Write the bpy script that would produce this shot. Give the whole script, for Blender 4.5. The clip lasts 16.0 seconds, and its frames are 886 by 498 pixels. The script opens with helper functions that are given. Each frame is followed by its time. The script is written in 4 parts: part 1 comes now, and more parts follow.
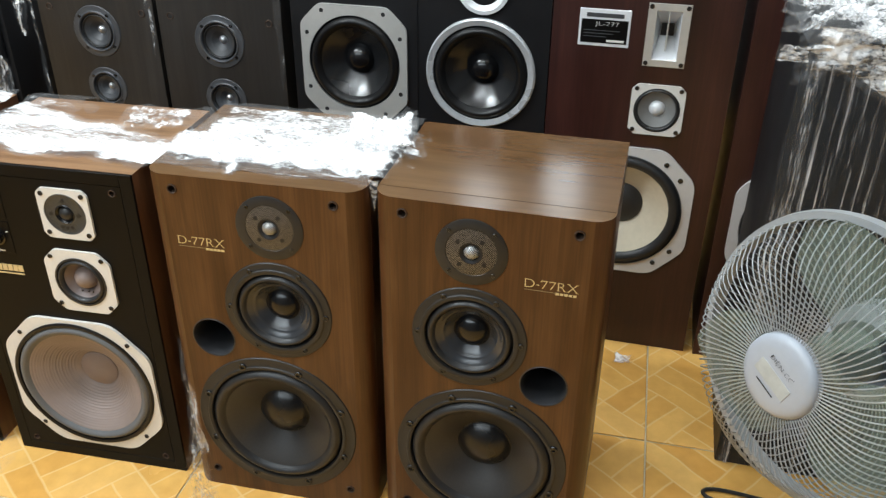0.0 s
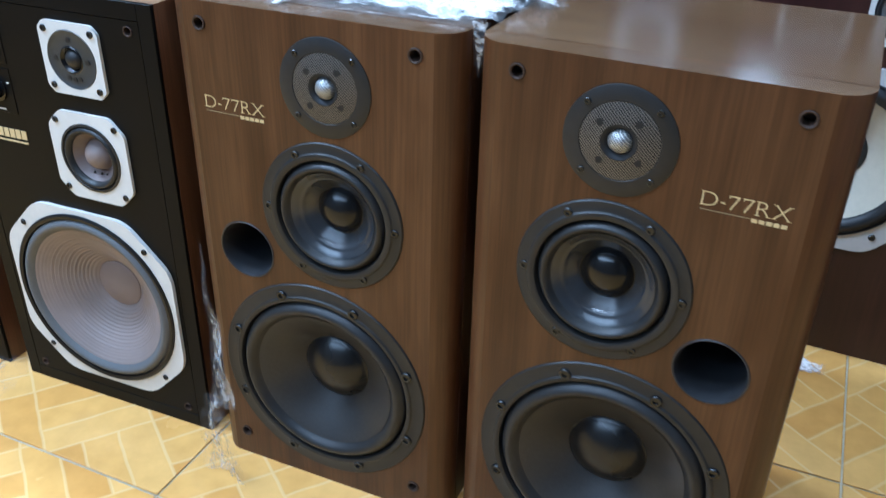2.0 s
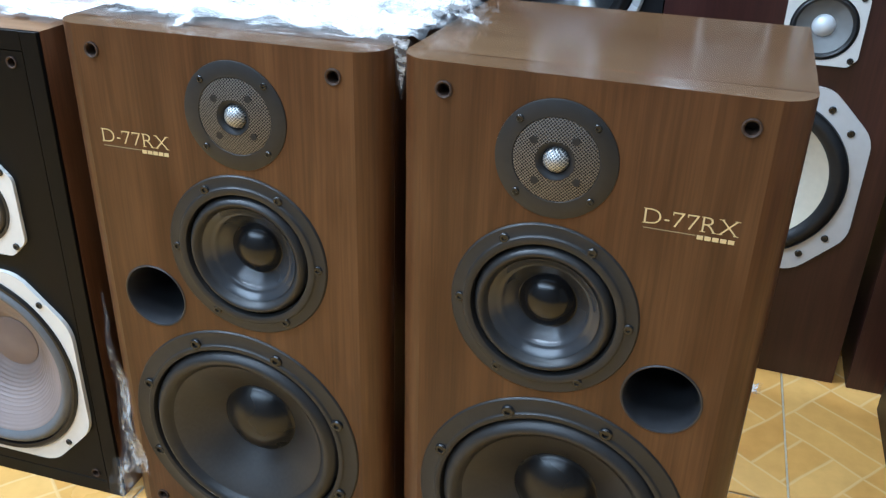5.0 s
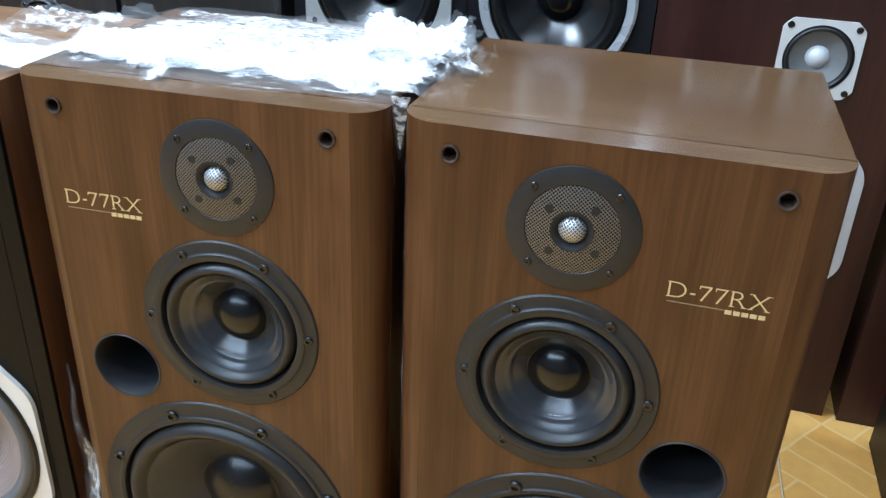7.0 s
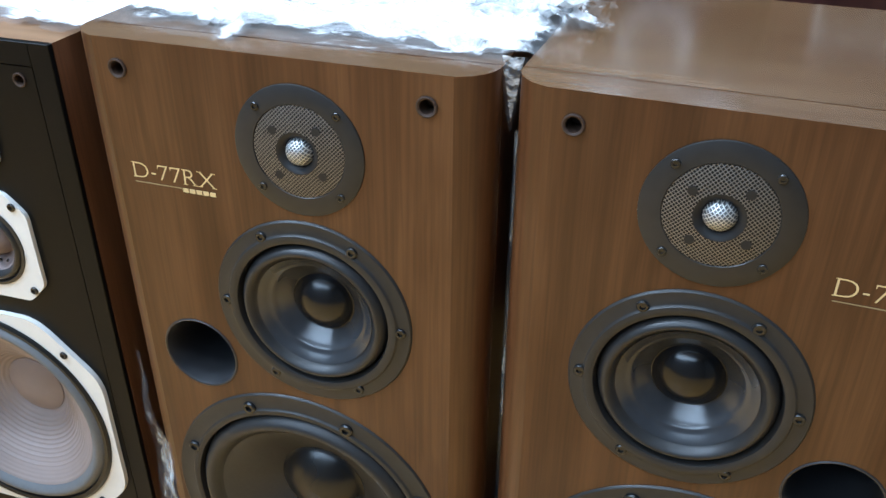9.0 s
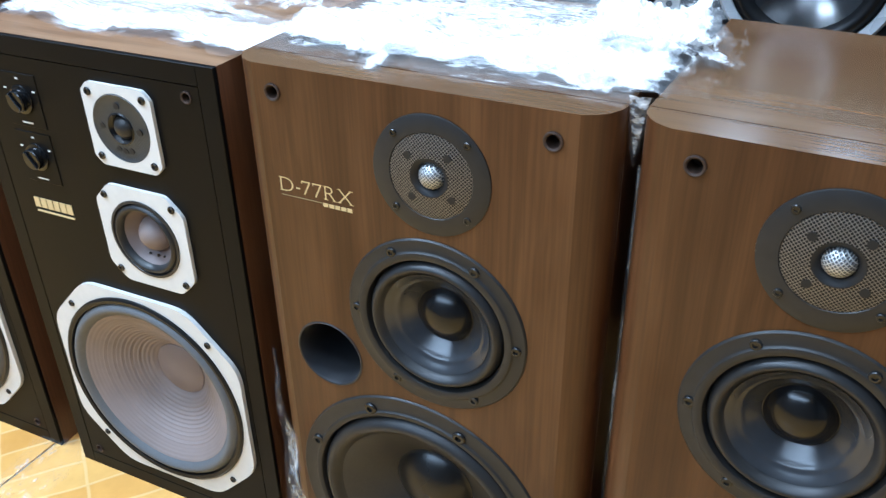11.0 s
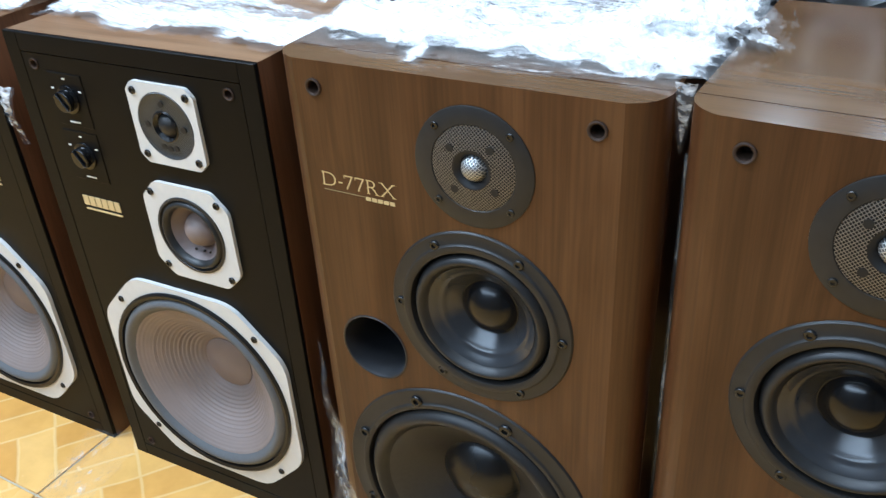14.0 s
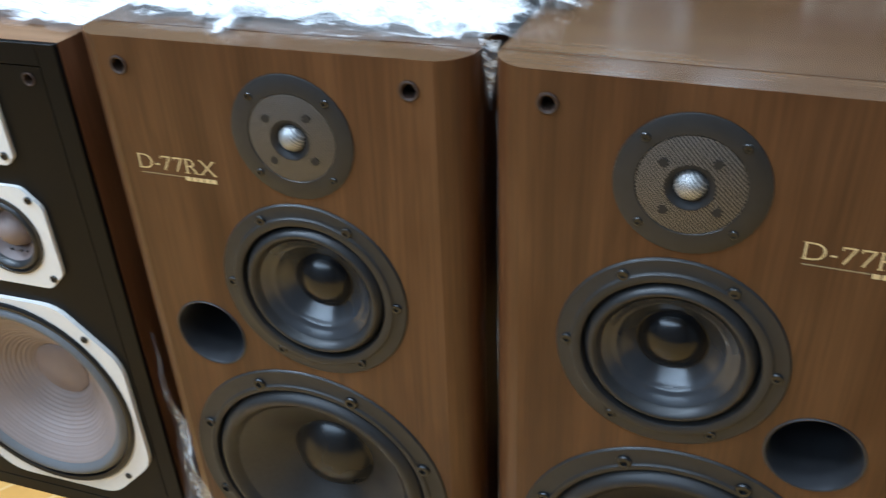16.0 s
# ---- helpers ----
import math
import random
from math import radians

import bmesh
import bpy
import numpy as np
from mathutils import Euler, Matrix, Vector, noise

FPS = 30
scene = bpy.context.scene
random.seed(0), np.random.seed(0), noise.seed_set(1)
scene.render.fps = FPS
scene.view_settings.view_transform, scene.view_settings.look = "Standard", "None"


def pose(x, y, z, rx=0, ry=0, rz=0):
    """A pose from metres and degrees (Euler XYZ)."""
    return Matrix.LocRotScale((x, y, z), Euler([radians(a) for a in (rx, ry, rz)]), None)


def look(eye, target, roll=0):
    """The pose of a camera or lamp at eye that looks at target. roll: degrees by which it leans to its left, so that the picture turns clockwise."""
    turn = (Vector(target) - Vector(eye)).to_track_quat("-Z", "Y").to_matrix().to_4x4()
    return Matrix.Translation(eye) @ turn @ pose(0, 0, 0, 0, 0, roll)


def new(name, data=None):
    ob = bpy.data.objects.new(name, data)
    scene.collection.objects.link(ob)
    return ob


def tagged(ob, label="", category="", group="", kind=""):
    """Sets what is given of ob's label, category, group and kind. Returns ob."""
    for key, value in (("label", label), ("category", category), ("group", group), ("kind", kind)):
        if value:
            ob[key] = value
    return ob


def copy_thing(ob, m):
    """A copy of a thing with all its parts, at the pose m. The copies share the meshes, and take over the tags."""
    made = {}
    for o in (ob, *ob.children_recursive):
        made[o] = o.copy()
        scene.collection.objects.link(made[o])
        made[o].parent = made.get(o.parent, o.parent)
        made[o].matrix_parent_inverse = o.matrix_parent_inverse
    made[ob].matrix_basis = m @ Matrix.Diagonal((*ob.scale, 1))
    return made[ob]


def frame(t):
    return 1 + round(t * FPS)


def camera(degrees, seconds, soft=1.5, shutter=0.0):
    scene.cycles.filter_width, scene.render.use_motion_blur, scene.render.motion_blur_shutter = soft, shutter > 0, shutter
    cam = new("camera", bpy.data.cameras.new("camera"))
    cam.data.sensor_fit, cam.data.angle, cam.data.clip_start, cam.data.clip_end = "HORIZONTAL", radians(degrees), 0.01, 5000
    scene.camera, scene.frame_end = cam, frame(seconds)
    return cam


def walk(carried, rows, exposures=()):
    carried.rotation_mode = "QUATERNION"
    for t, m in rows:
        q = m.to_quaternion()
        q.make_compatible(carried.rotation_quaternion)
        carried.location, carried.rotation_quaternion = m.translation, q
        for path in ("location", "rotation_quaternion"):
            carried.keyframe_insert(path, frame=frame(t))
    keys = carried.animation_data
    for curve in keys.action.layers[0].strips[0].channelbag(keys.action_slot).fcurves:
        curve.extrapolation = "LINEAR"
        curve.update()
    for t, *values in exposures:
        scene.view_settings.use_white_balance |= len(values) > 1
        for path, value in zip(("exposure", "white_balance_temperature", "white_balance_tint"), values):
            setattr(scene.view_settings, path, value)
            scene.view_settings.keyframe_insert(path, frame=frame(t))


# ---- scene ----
cam = camera(54.9, 16.0, soft=1.3, shutter=0.4)
PATH = [
    (0, (0.198, -1.051, 1.189), (-0.226, 0.63, 0.191), 0.5),
    (0.1, (0.202, -1.045, 1.188), (-0.243, 0.629, 0.188), 0.6),
    (0.2, (0.211, -1.036, 1.186), (-0.282, 0.622, 0.181), 0.8),
    (0.5, (0.246, -0.999, 1.176), (-0.428, 0.586, 0.159), 1.5),
    (1, (0.259, -0.881, 1.084), (-0.554, 0.626, 0.05), -0.4),
    (1.2, (0.239, -0.83, 1.004), (-0.586, 0.666, -0.036), -1.3),
    (1.5, (0.206, -0.785, 0.914), (-0.593, 0.738, -0.107), -0.3),
    (1.8, (0.17, -0.748, 0.881), (-0.582, 0.808, -0.126), 0.9),
    (2, (0.141, -0.731, 0.864), (-0.596, 0.843, -0.125), 1.4),
    (2.5, (0.1, -0.7, 0.866), (-0.632, 0.912, -0.064), 1.1),
    (3, (0.094, -0.673, 0.854), (-0.604, 0.978, -0.032), 1.3),
    (3.5, (0.102, -0.655, 0.847), (-0.527, 1.031, -0.027), 1.9),
    (4, (0.102, -0.655, 0.834), (-0.471, 1.042, -0.056), 1.9),
    (4.2, (0.103, -0.661, 0.829), (-0.467, 1.033, -0.07), 1.8),
    (6.3, (0.119, -0.704, 0.834), (-0.479, 0.975, -0.073), 1.2),
    (6.5, (0.101, -0.687, 0.844), (-0.475, 1.005, -0.054), 1.5),
    (7, (0.04, -0.622, 0.86), (-0.433, 1.094, -0.053), 2.3),
    (7.5, (0.005, -0.599, 0.855), (-0.418, 1.119, -0.078), 2.5),
    (8, (-0.026, -0.556, 0.839), (-0.521, 1.131, -0.114), 1.6),
    (8.2, (-0.032, -0.532, 0.836), (-0.55, 1.14, -0.13), 1.2),
    (10.3, (-0.015, -0.563, 0.846), (-0.746, 0.971, -0.209), -0.4),
    (10.5, (-0.015, -0.565, 0.855), (-0.78, 0.958, -0.193), -0.7),
    (11, (-0.017, -0.56, 0.871), (-0.864, 0.941, -0.143), -1.0),
    (11.5, (-0.021, -0.566, 0.877), (-0.905, 0.917, -0.132), -1.8),
    (12, (-0.022, -0.561, 0.878), (-0.923, 0.913, -0.13), -2.2),
    (12.5, (-0.014, -0.578, 0.883), (-0.931, 0.896, -0.11), -2.6),
    (13, (-0.008, -0.591, 0.885), (-0.939, 0.877, -0.104), -3.5),
    (13.5, (-0.01, -0.583, 0.889), (-0.96, 0.864, -0.113), -4.3),
    (14, (-0.021, -0.555, 0.872), (-0.948, 0.884, -0.163), -3.6),
    (14.5, (-0.02, -0.536, 0.868), (-0.887, 0.915, -0.201), -2.9),
    (15, (-0.017, -0.538, 0.867), (-0.815, 0.948, -0.208), -1.9),
    (15.5, (-0.01, -0.554, 0.875), (-0.735, 0.982, -0.181), -2.4),
    (15.7, (-0.011, -0.564, 0.867), (-0.705, 0.989, -0.184), -2.5),
    (16, (0.012, -0.554, 0.85), (-0.629, 1.018, -0.206), -2.5),
]
walk(cam, [(t, look(eye, target, roll)) for t, eye, target, roll in PATH],
     exposures=[(0.0, -0.13, 6850, 10), (0.5, -0.2, 6250, 10), (1.0, -0.27, 5600, 10), (1.5, -0.27, 5050, 8), (2.0, -0.02, 4850, 8), (2.5, 0.12, 5050, 8), (3.5, 0.22, 5300, 8), (4.2, 0.2, 5450, 8), (6.3, 0.18, 5150, 8), (7.0, 0.18, 5500, 8), (8.2, 0.14, 5450, 8), (10.5, 0.24, 5150, 8), (12.5, -0.08, 5400, 8), (14.5, -0.08, 5500, 8), (16.0, -0.08, 5450, 8)])

# ---------------- light ----------------
world = bpy.data.worlds.new("world")
scene.world = world
world.use_nodes = True
world.node_tree.nodes["Background"].inputs[0].default_value = (0.8, 0.9, 1.0, 1)
world.node_tree.nodes["Background"].inputs[1].default_value = 0.05
scene.view_settings.exposure = 0.0


def tube_lamp(x, y, z, length, watts, turn=0):
    d = bpy.data.lights.new("ceiling_tube", "AREA")
    d.shape, d.size, d.size_y = "RECTANGLE", 0.26, length
    d.energy, d.color = watts, (0.80, 0.91, 1.0)
    ob = new("ceiling_tube", d)
    ob.matrix_world = pose(x, y, z, 0, 0, turn)
    return ob


# daylight through the fanlight of the shop front behind the camera
sky = bpy.data.lights.new("shop_front_daylight", "AREA")
sky.shape, sky.size, sky.size_y, sky.energy, sky.color = "RECTANGLE", 3.2, 0.70, 66, (0.74, 0.88, 1.0)
new("shop_front_daylight", sky).matrix_world = look((-0.95, -2.45, 2.55), (-0.6, 0.0, 0.4))
for lx, ly, watts, turned in ((-1.95, -0.70, 91, 90), (-0.55, -1.10, 32, 90), (0.85, -0.45, 7, 90), (-0.9, 0.55, 28, 90), (0.45, 0.6, 32, 90), (-0.2, 1.75, 24, 90)):
    tube_lamp(lx, ly, 2.74, 1.2, watts, turned)


# ---------------- materials ----------------
def material(name, color, rough=0.5, metal=0.0, spec=0.5):
    m = bpy.data.materials.new(name)
    m.use_nodes = True
    b = m.node_tree.nodes["Principled BSDF"]
    b.inputs["Base Color"].default_value = (*color, 1)
    b.inputs["Roughness"].default_value = rough
    b.inputs["Metallic"].default_value = metal
    b.inputs["Specular IOR Level"].default_value = spec
    return m, m.node_tree, b


def link(t, a, b):
    t.links.new(a, b)


def mapped(t, scale, turn=(0, 0, 0), shift=True, coord="Object"):
    """Texture coordinates scaled, shifted by the object's own random number."""
    tc = t.nodes.new("ShaderNodeTexCoord")
    mp = t.nodes.new("ShaderNodeMapping")
    mp.inputs["Scale"].default_value = scale
    mp.inputs["Rotation"].default_value = [radians(a) for a in turn]
    link(t, tc.outputs[coord], mp.inputs["Vector"])
    if shift:
        info = t.nodes.new("ShaderNodeObjectInfo")
        mul = t.nodes.new("ShaderNodeMath")
        mul.operation = "MULTIPLY"
        mul.inputs[1].default_value = 37.0
        link(t, info.outputs["Random"], mul.inputs[0])
        cmb = t.nodes.new("ShaderNodeCombineXYZ")
        for i in range(3):
            link(t, mul.outputs[0], cmb.inputs[i])
        link(t, cmb.outputs[0], mp.inputs["Location"])
    return mp.outputs[0]


def noise_tex(t, vec, scale, detail=4.0, rough=0.55):
    n = t.nodes.new("ShaderNodeTexNoise")
    n.inputs["Scale"].default_value = scale
    n.inputs["Detail"].default_value = detail
    n.inputs["Roughness"].default_value = rough
    link(t, vec, n.inputs["Vector"])
    return n.outputs["Fac"]


def ramp(t, fac, stops):
    r = t.nodes.new("ShaderNodeValToRGB")
    while len(r.color_ramp.elements) < len(stops):
        r.color_ramp.elements.new(0.5)
    for e, (p, c) in zip(r.color_ramp.elements, stops):
        e.position, e.color = p, (*c, 1)
    link(t, fac, r.inputs[0])
    return r.outputs[0]


def mixed(t, fac, a, b, blend="MIX"):
    m = t.nodes.new("ShaderNodeMix")
    m.data_type, m.blend_type = "RGBA", blend
    for i, v in ((0, fac), (6, a), (7, b)):
        if isinstance(v, (int, float)):
            m.inputs[i].default_value = v
        elif isinstance(v, tuple):
            m.inputs[i].default_value = (*v, 1)
        else:
            link(t, v, m.inputs[i])
    return m.outputs[2]


def maths(t, op, a, b=0.0, c=None):
    m = t.nodes.new("ShaderNodeMath")
    m.operation = op
    for i, v in enumerate((a, b) if c is None else (a, b, c)):
        if isinstance(v, (int, float)):
            m.inputs[i].default_value = v
        else:
            link(t, v, m.inputs[i])
    return m.outputs[0]


def bump(t, b, height, strength, distance):
    n = t.nodes.new("ShaderNodeBump")
    n.inputs["Strength"].default_value = strength
    n.inputs["Distance"].default_value = distance
    link(t, height, n.inputs["Height"])
    link(t, n.outputs[0], b.inputs["Normal"])


def wood(name, dark, mid, light, along, rough=0.38, fine=1.0, figure=1.0, spec=0.5, pore=0.34):
    """Veneer with long streaks along one axis: broad bands, fine pores and a slight sheen variation."""
    m, t, b = material(name, mid, rough, spec=spec)
    long_, wide = 1.4, 36.0 * fine
    sc = {"z": (wide, wide, long_), "x": (long_, wide, wide)}[along]
    v = mapped(t, sc)
    wave = noise_tex(t, mapped(t, (4, 4, 4)), 1.0, 2, 0.5)
    bent = t.nodes.new("ShaderNodeVectorMath")
    bent.operation = "ADD"
    link(t, v, bent.inputs[0])
    link(t, wave, bent.inputs[1])
    broad = noise_tex(t, bent.outputs[0], 1.0 * figure, 4, 0.62)
    sc2 = {"z": (320, 320, 7), "x": (7, 320, 320)}[along]
    pores = noise_tex(t, mapped(t, sc2), 1.0, 3, 0.6)
    sc3 = {"z": (7, 7, 2.6), "x": (2.6, 7, 7)}[along]
    cloud = noise_tex(t, mapped(t, sc3), 1.0, 2, 0.5)
    col = ramp(t, broad, [(0.29, dark), (0.5, mid), (0.71, light)])
    col = mixed(t, pore, col, ramp(t, pores, [(0.35, (0.35, 0.35, 0.35)), (0.6, (1, 1, 1))]), "MULTIPLY")
    col = mixed(t, 0.5, col, ramp(t, cloud, [(0.3, (0.58, 0.53, 0.48)), (0.7, (1.22, 1.24, 1.24))]), "MULTIPLY")
    sc4 = {"z": (9, 9, 4.5), "x": (4.5, 9, 9)}[along]
    patch = noise_tex(t, mapped(t, sc4), 1.0, 3, 0.6)
    col = mixed(t, 0.8, col, ramp(t, patch, [(0.34, (0.80, 0.70, 0.62)), (0.5, (0.98, 0.96, 0.94)), (0.66, (1.10, 1.14, 1.16))]), "MULTIPLY")
    link(t, col, b.inputs["Base Color"])
    link(t, maths(t, "MULTIPLY_ADD", cloud, 0.16, rough - 0.08), b.inputs["Roughness"])
    bump(t, b, pores, 0.12, 0.0004)
    return m


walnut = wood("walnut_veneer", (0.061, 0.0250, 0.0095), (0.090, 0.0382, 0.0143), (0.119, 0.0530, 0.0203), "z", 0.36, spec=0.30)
# crosswise grain for the tops, with their brighter light put into the colour
walnut_top_lit = wood("walnut_veneer_crosswise_lit", (0.101, 0.0525, 0.0220), (0.116, 0.0615, 0.0260), (0.134, 0.0720, 0.0310), "x", 0.19, 0.7, pore=0.16)
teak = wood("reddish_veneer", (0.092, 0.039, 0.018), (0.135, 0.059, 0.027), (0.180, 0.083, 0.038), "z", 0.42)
# also crosswise: a paler copy whose colour carries the light falling from above
teak_top_lit = wood("reddish_veneer_crosswise_lit", (0.18, 0.094, 0.046), (0.240, 0.132, 0.068), (0.300, 0.174, 0.092), "x", 0.34)
mahogany = wood("dark_red_veneer", (0.025, 0.007, 0.006), (0.040, 0.011, 0.009), (0.057, 0.0175, 0.0135), "z", 0.40)
charcoal_wood = wood("charcoal_veneer", (0.012, 0.0105, 0.0095), (0.018, 0.0155, 0.014), (0.027, 0.023, 0.020), "z", 0.55, 1.4)


def plain(name, color, rough, metal=0.0, speck=0.15, grain=90.0, relief=0.0, spec=0.5):
    """A painted, moulded or cast surface with slight mottling and smudged gloss."""
    m, t, b = material(name, color, rough, metal, spec)
    v = mapped(t, (1, 1, 1))
    a = noise_tex(t, v, grain, 3)
    c = noise_tex(t, v, 9.0, 3)
    lo, hi = tuple(x * (1 - speck) for x in color), tuple(min(1, x * (1 + speck)) for x in color)
    col = mixed(t, 0.5, ramp(t, a, [(0.3, lo), (0.7, hi)]), ramp(t, c, [(0.3, lo), (0.7, hi)]))
    link(t, col, b.inputs["Base Color"])
    link(t, maths(t, "MULTIPLY_ADD", c, 0.2, rough - 0.1), b.inputs["Roughness"])
    if relief:
        bump(t, b, a, relief, 0.0006)
    return m


black_paint = plain("satin_black_paint", (0.0042, 0.0040, 0.004), 0.42, speck=0.25, relief=0.1, grain=400, spec=0.11)
black_box = plain("matt_black_vinyl", (0.0075, 0.0075, 0.0085), 0.5, speck=0.3, relief=0.2, grain=300, spec=0.22)
plate_black = plain("black_moulded_plastic", (0.0200, 0.0190, 0.0182), 0.42, speck=0.2, spec=0.34)
cone_black = plain("black_cone", (0.0255, 0.0242, 0.0235), 0.42, spec=0.42, speck=0.25, grain=240, relief=0.1)
cone_sheen = plain("polished_grey_cone", (0.027, 0.029, 0.033), 0.24, 0.0, speck=0.12, spec=0.62)
cone_polished = plain("polished_black_cone", (0.012, 0.0125, 0.0135), 0.24, spec=0.6, speck=0.1)
rubber_black = plain("deep_black_rubber", (0.007, 0.007, 0.0075), 0.36, spec=0.25, speck=0.2)
rubber = plain("black_rubber", (0.019, 0.0187, 0.019), 0.42, speck=0.2, spec=0.38)
cap_satin = plain("satin_black_cap", (0.009, 0.009, 0.0095), 0.27, spec=0.45, speck=0.2)
cone_dull = plain("dull_dark_grey_cone", (0.040, 0.042, 0.046), 0.5, speck=0.15)
cap_gloss = plain("glossy_black_cap", (0.006, 0.006, 0.0065), 0.20, spec=0.42, speck=0.2)
hole_dark = plain("dark_recess", (0.006, 0.006, 0.007), 0.6)
port_black = plain("port_plastic", (0.024, 0.024, 0.026), 0.40, spec=0.4)
screw_steel = plain("blackened_steel", (0.045, 0.045, 0.045), 0.28, 0.8)
silver_dome = plain("silver_metal_dome", (0.60, 0.62, 0.64), 0.32, 0.9, speck=0.06)
white_plate = plain("off_white_cast_plate", (0.66, 0.64, 0.60), 0.42, speck=0.06)
silver_plate = plain("brushed_silver_plate", (0.55, 0.55, 0.53), 0.32, 0.45, speck=0.06)
cast_silver = plain("pale_cast_silver", (0.58, 0.58, 0.58), 0.42, 0.2, speck=0.06)
ring_silver = plain("satin_silver_ring", (0.52, 0.54, 0.56), 0.3, 0.35, speck=0.06)
disc_silver = plain("pale_satin_silver", (0.74, 0.76, 0.78), 0.35, 0.1, speck=0.04)
gold = plain("pale_gold_print", (0.62, 0.50, 0.27), 0.4, 0.25, speck=0.08)
gold_dim = plain("worn_gold_print", (0.24, 0.185, 0.10), 0.5, 0.1)
print_white = plain("white_print", (0.7, 0.69, 0.66), 0.5)
cream_cone = plain("cream_paper_cone", (0.62, 0.55, 0.42), 0.7, speck=0.07, relief=0.2)
grey_surround = plain("grey_cloth_surround", (0.105, 0.108, 0.112), 0.6, speck=0.12, relief=0.3, grain=300)
fan_grey = plain("grey_enamelled_wire", (0.27, 0.283, 0.29), 0.35, speck=0.06)
fan_white = plain("bluish_white_plastic", (0.345, 0.375, 0.42), 0.35, speck=0.05)
grey_mid = plain("dark_grey_metal_ring", (0.060, 0.063, 0.069), 0.45, 0.2)
cone_grey = plain("grey_paper_cone", (0.19, 0.19, 0.185), 0.55, speck=0.1)
wall_paint = plain("grey_wall_paint", (0.15, 0.155, 0.16), 0.7, speck=0.05, grain=40)
ceiling_paint = plain("off_white_ceiling_paint", (0.34, 0.35, 0.36), 0.8, speck=0.05, grain=40)
grey_sticker = plain("worn_grey_sticker", (0.365, 0.375, 0.355), 0.6, speck=0.2, grain=60)
grout = plain("pale_grout", (0.52, 0.44, 0.30), 0.8, speck=0.2)


# glow added for the bands mirrored in the cabinet top; no known window
frosted, _t, _b = material("frosted_band_glow", (0.8, 0.85, 0.9), 0.5)
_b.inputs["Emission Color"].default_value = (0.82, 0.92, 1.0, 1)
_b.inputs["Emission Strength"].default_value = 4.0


def paper_cone(name, color, ring_scale):
    """Pulp cone with concentric ribs."""
    m, t, b = material(name, color, 0.55)
    tc = t.nodes.new("ShaderNodeTexCoord")
    sep = t.nodes.new("ShaderNodeSeparateXYZ")
    link(t, tc.outputs["Object"], sep.inputs[0])
    r = maths(t, "SQRT", maths(t, "ADD", maths(t, "POWER", sep.outputs[0], 2.0), maths(t, "POWER", sep.outputs[2], 2.0)))
    rib = maths(t, "SINE", maths(t, "MULTIPLY", r, ring_scale))
    n = noise_tex(t, mapped(t, (1, 1, 1)), 14, 4)
    col = ramp(t, n, [(0.3, tuple(c * 0.86 for c in color)), (0.7, tuple(c * 1.1 for c in color))])
    link(t, col, b.inputs["Base Color"])
    fine = noise_tex(t, mapped(t, (1, 1, 1)), 500, 2)
    bump(t, b, maths(t, "ADD", rib, maths(t, "MULTIPLY", fine, 0.5)), 0.22, 0.0006)
    return m


mauve_cone = paper_cone("ribbed_grey_brown_cone", (0.225, 0.180, 0.165), 1350.0)
mauve_cap = paper_cone("grey_brown_cap", (0.215, 0.165, 0.148), 200.0)
mauve_dark = paper_cone("coated_brown_cone", (0.165, 0.125, 0.115), 300.0)


def mesh_cloth(name, lo, hi):
    """Woven wire gauze: bright wires over dark gaps."""
    m, t, b = material(name, hi, 0.4, 0.6)
    v = mapped(t, (1, 1, 1), (0, 45, 0), shift=False)
    sep = t.nodes.new("ShaderNodeSeparateXYZ")
    link(t, v, sep.inputs[0])
    sx = maths(t, "SINE", maths(t, "MULTIPLY", sep.outputs[0], 2750.0))
    sz = maths(t, "SINE", maths(t, "MULTIPLY", sep.outputs[2], 2750.0))
    w = maths(t, "MAXIMUM", sx, sz)
    col = ramp(t, w, [(0.45, lo), (0.92, hi)])
    link(t, col, b.inputs["Base Color"])
    bump(t, b, w, 0.5, 0.0004)
    return m


gauze = mesh_cloth("woven_wire_gauze", (0.006, 0.006, 0.006), (0.20, 0.188, 0.175))
dome_gauze = mesh_cloth("silver_dome_behind_gauze", (0.11, 0.115, 0.12), (0.60, 0.60, 0.58))
gauze_dark = mesh_cloth("dark_wire_gauze", (0.012, 0.013, 0.015), (0.13, 0.14, 0.15))


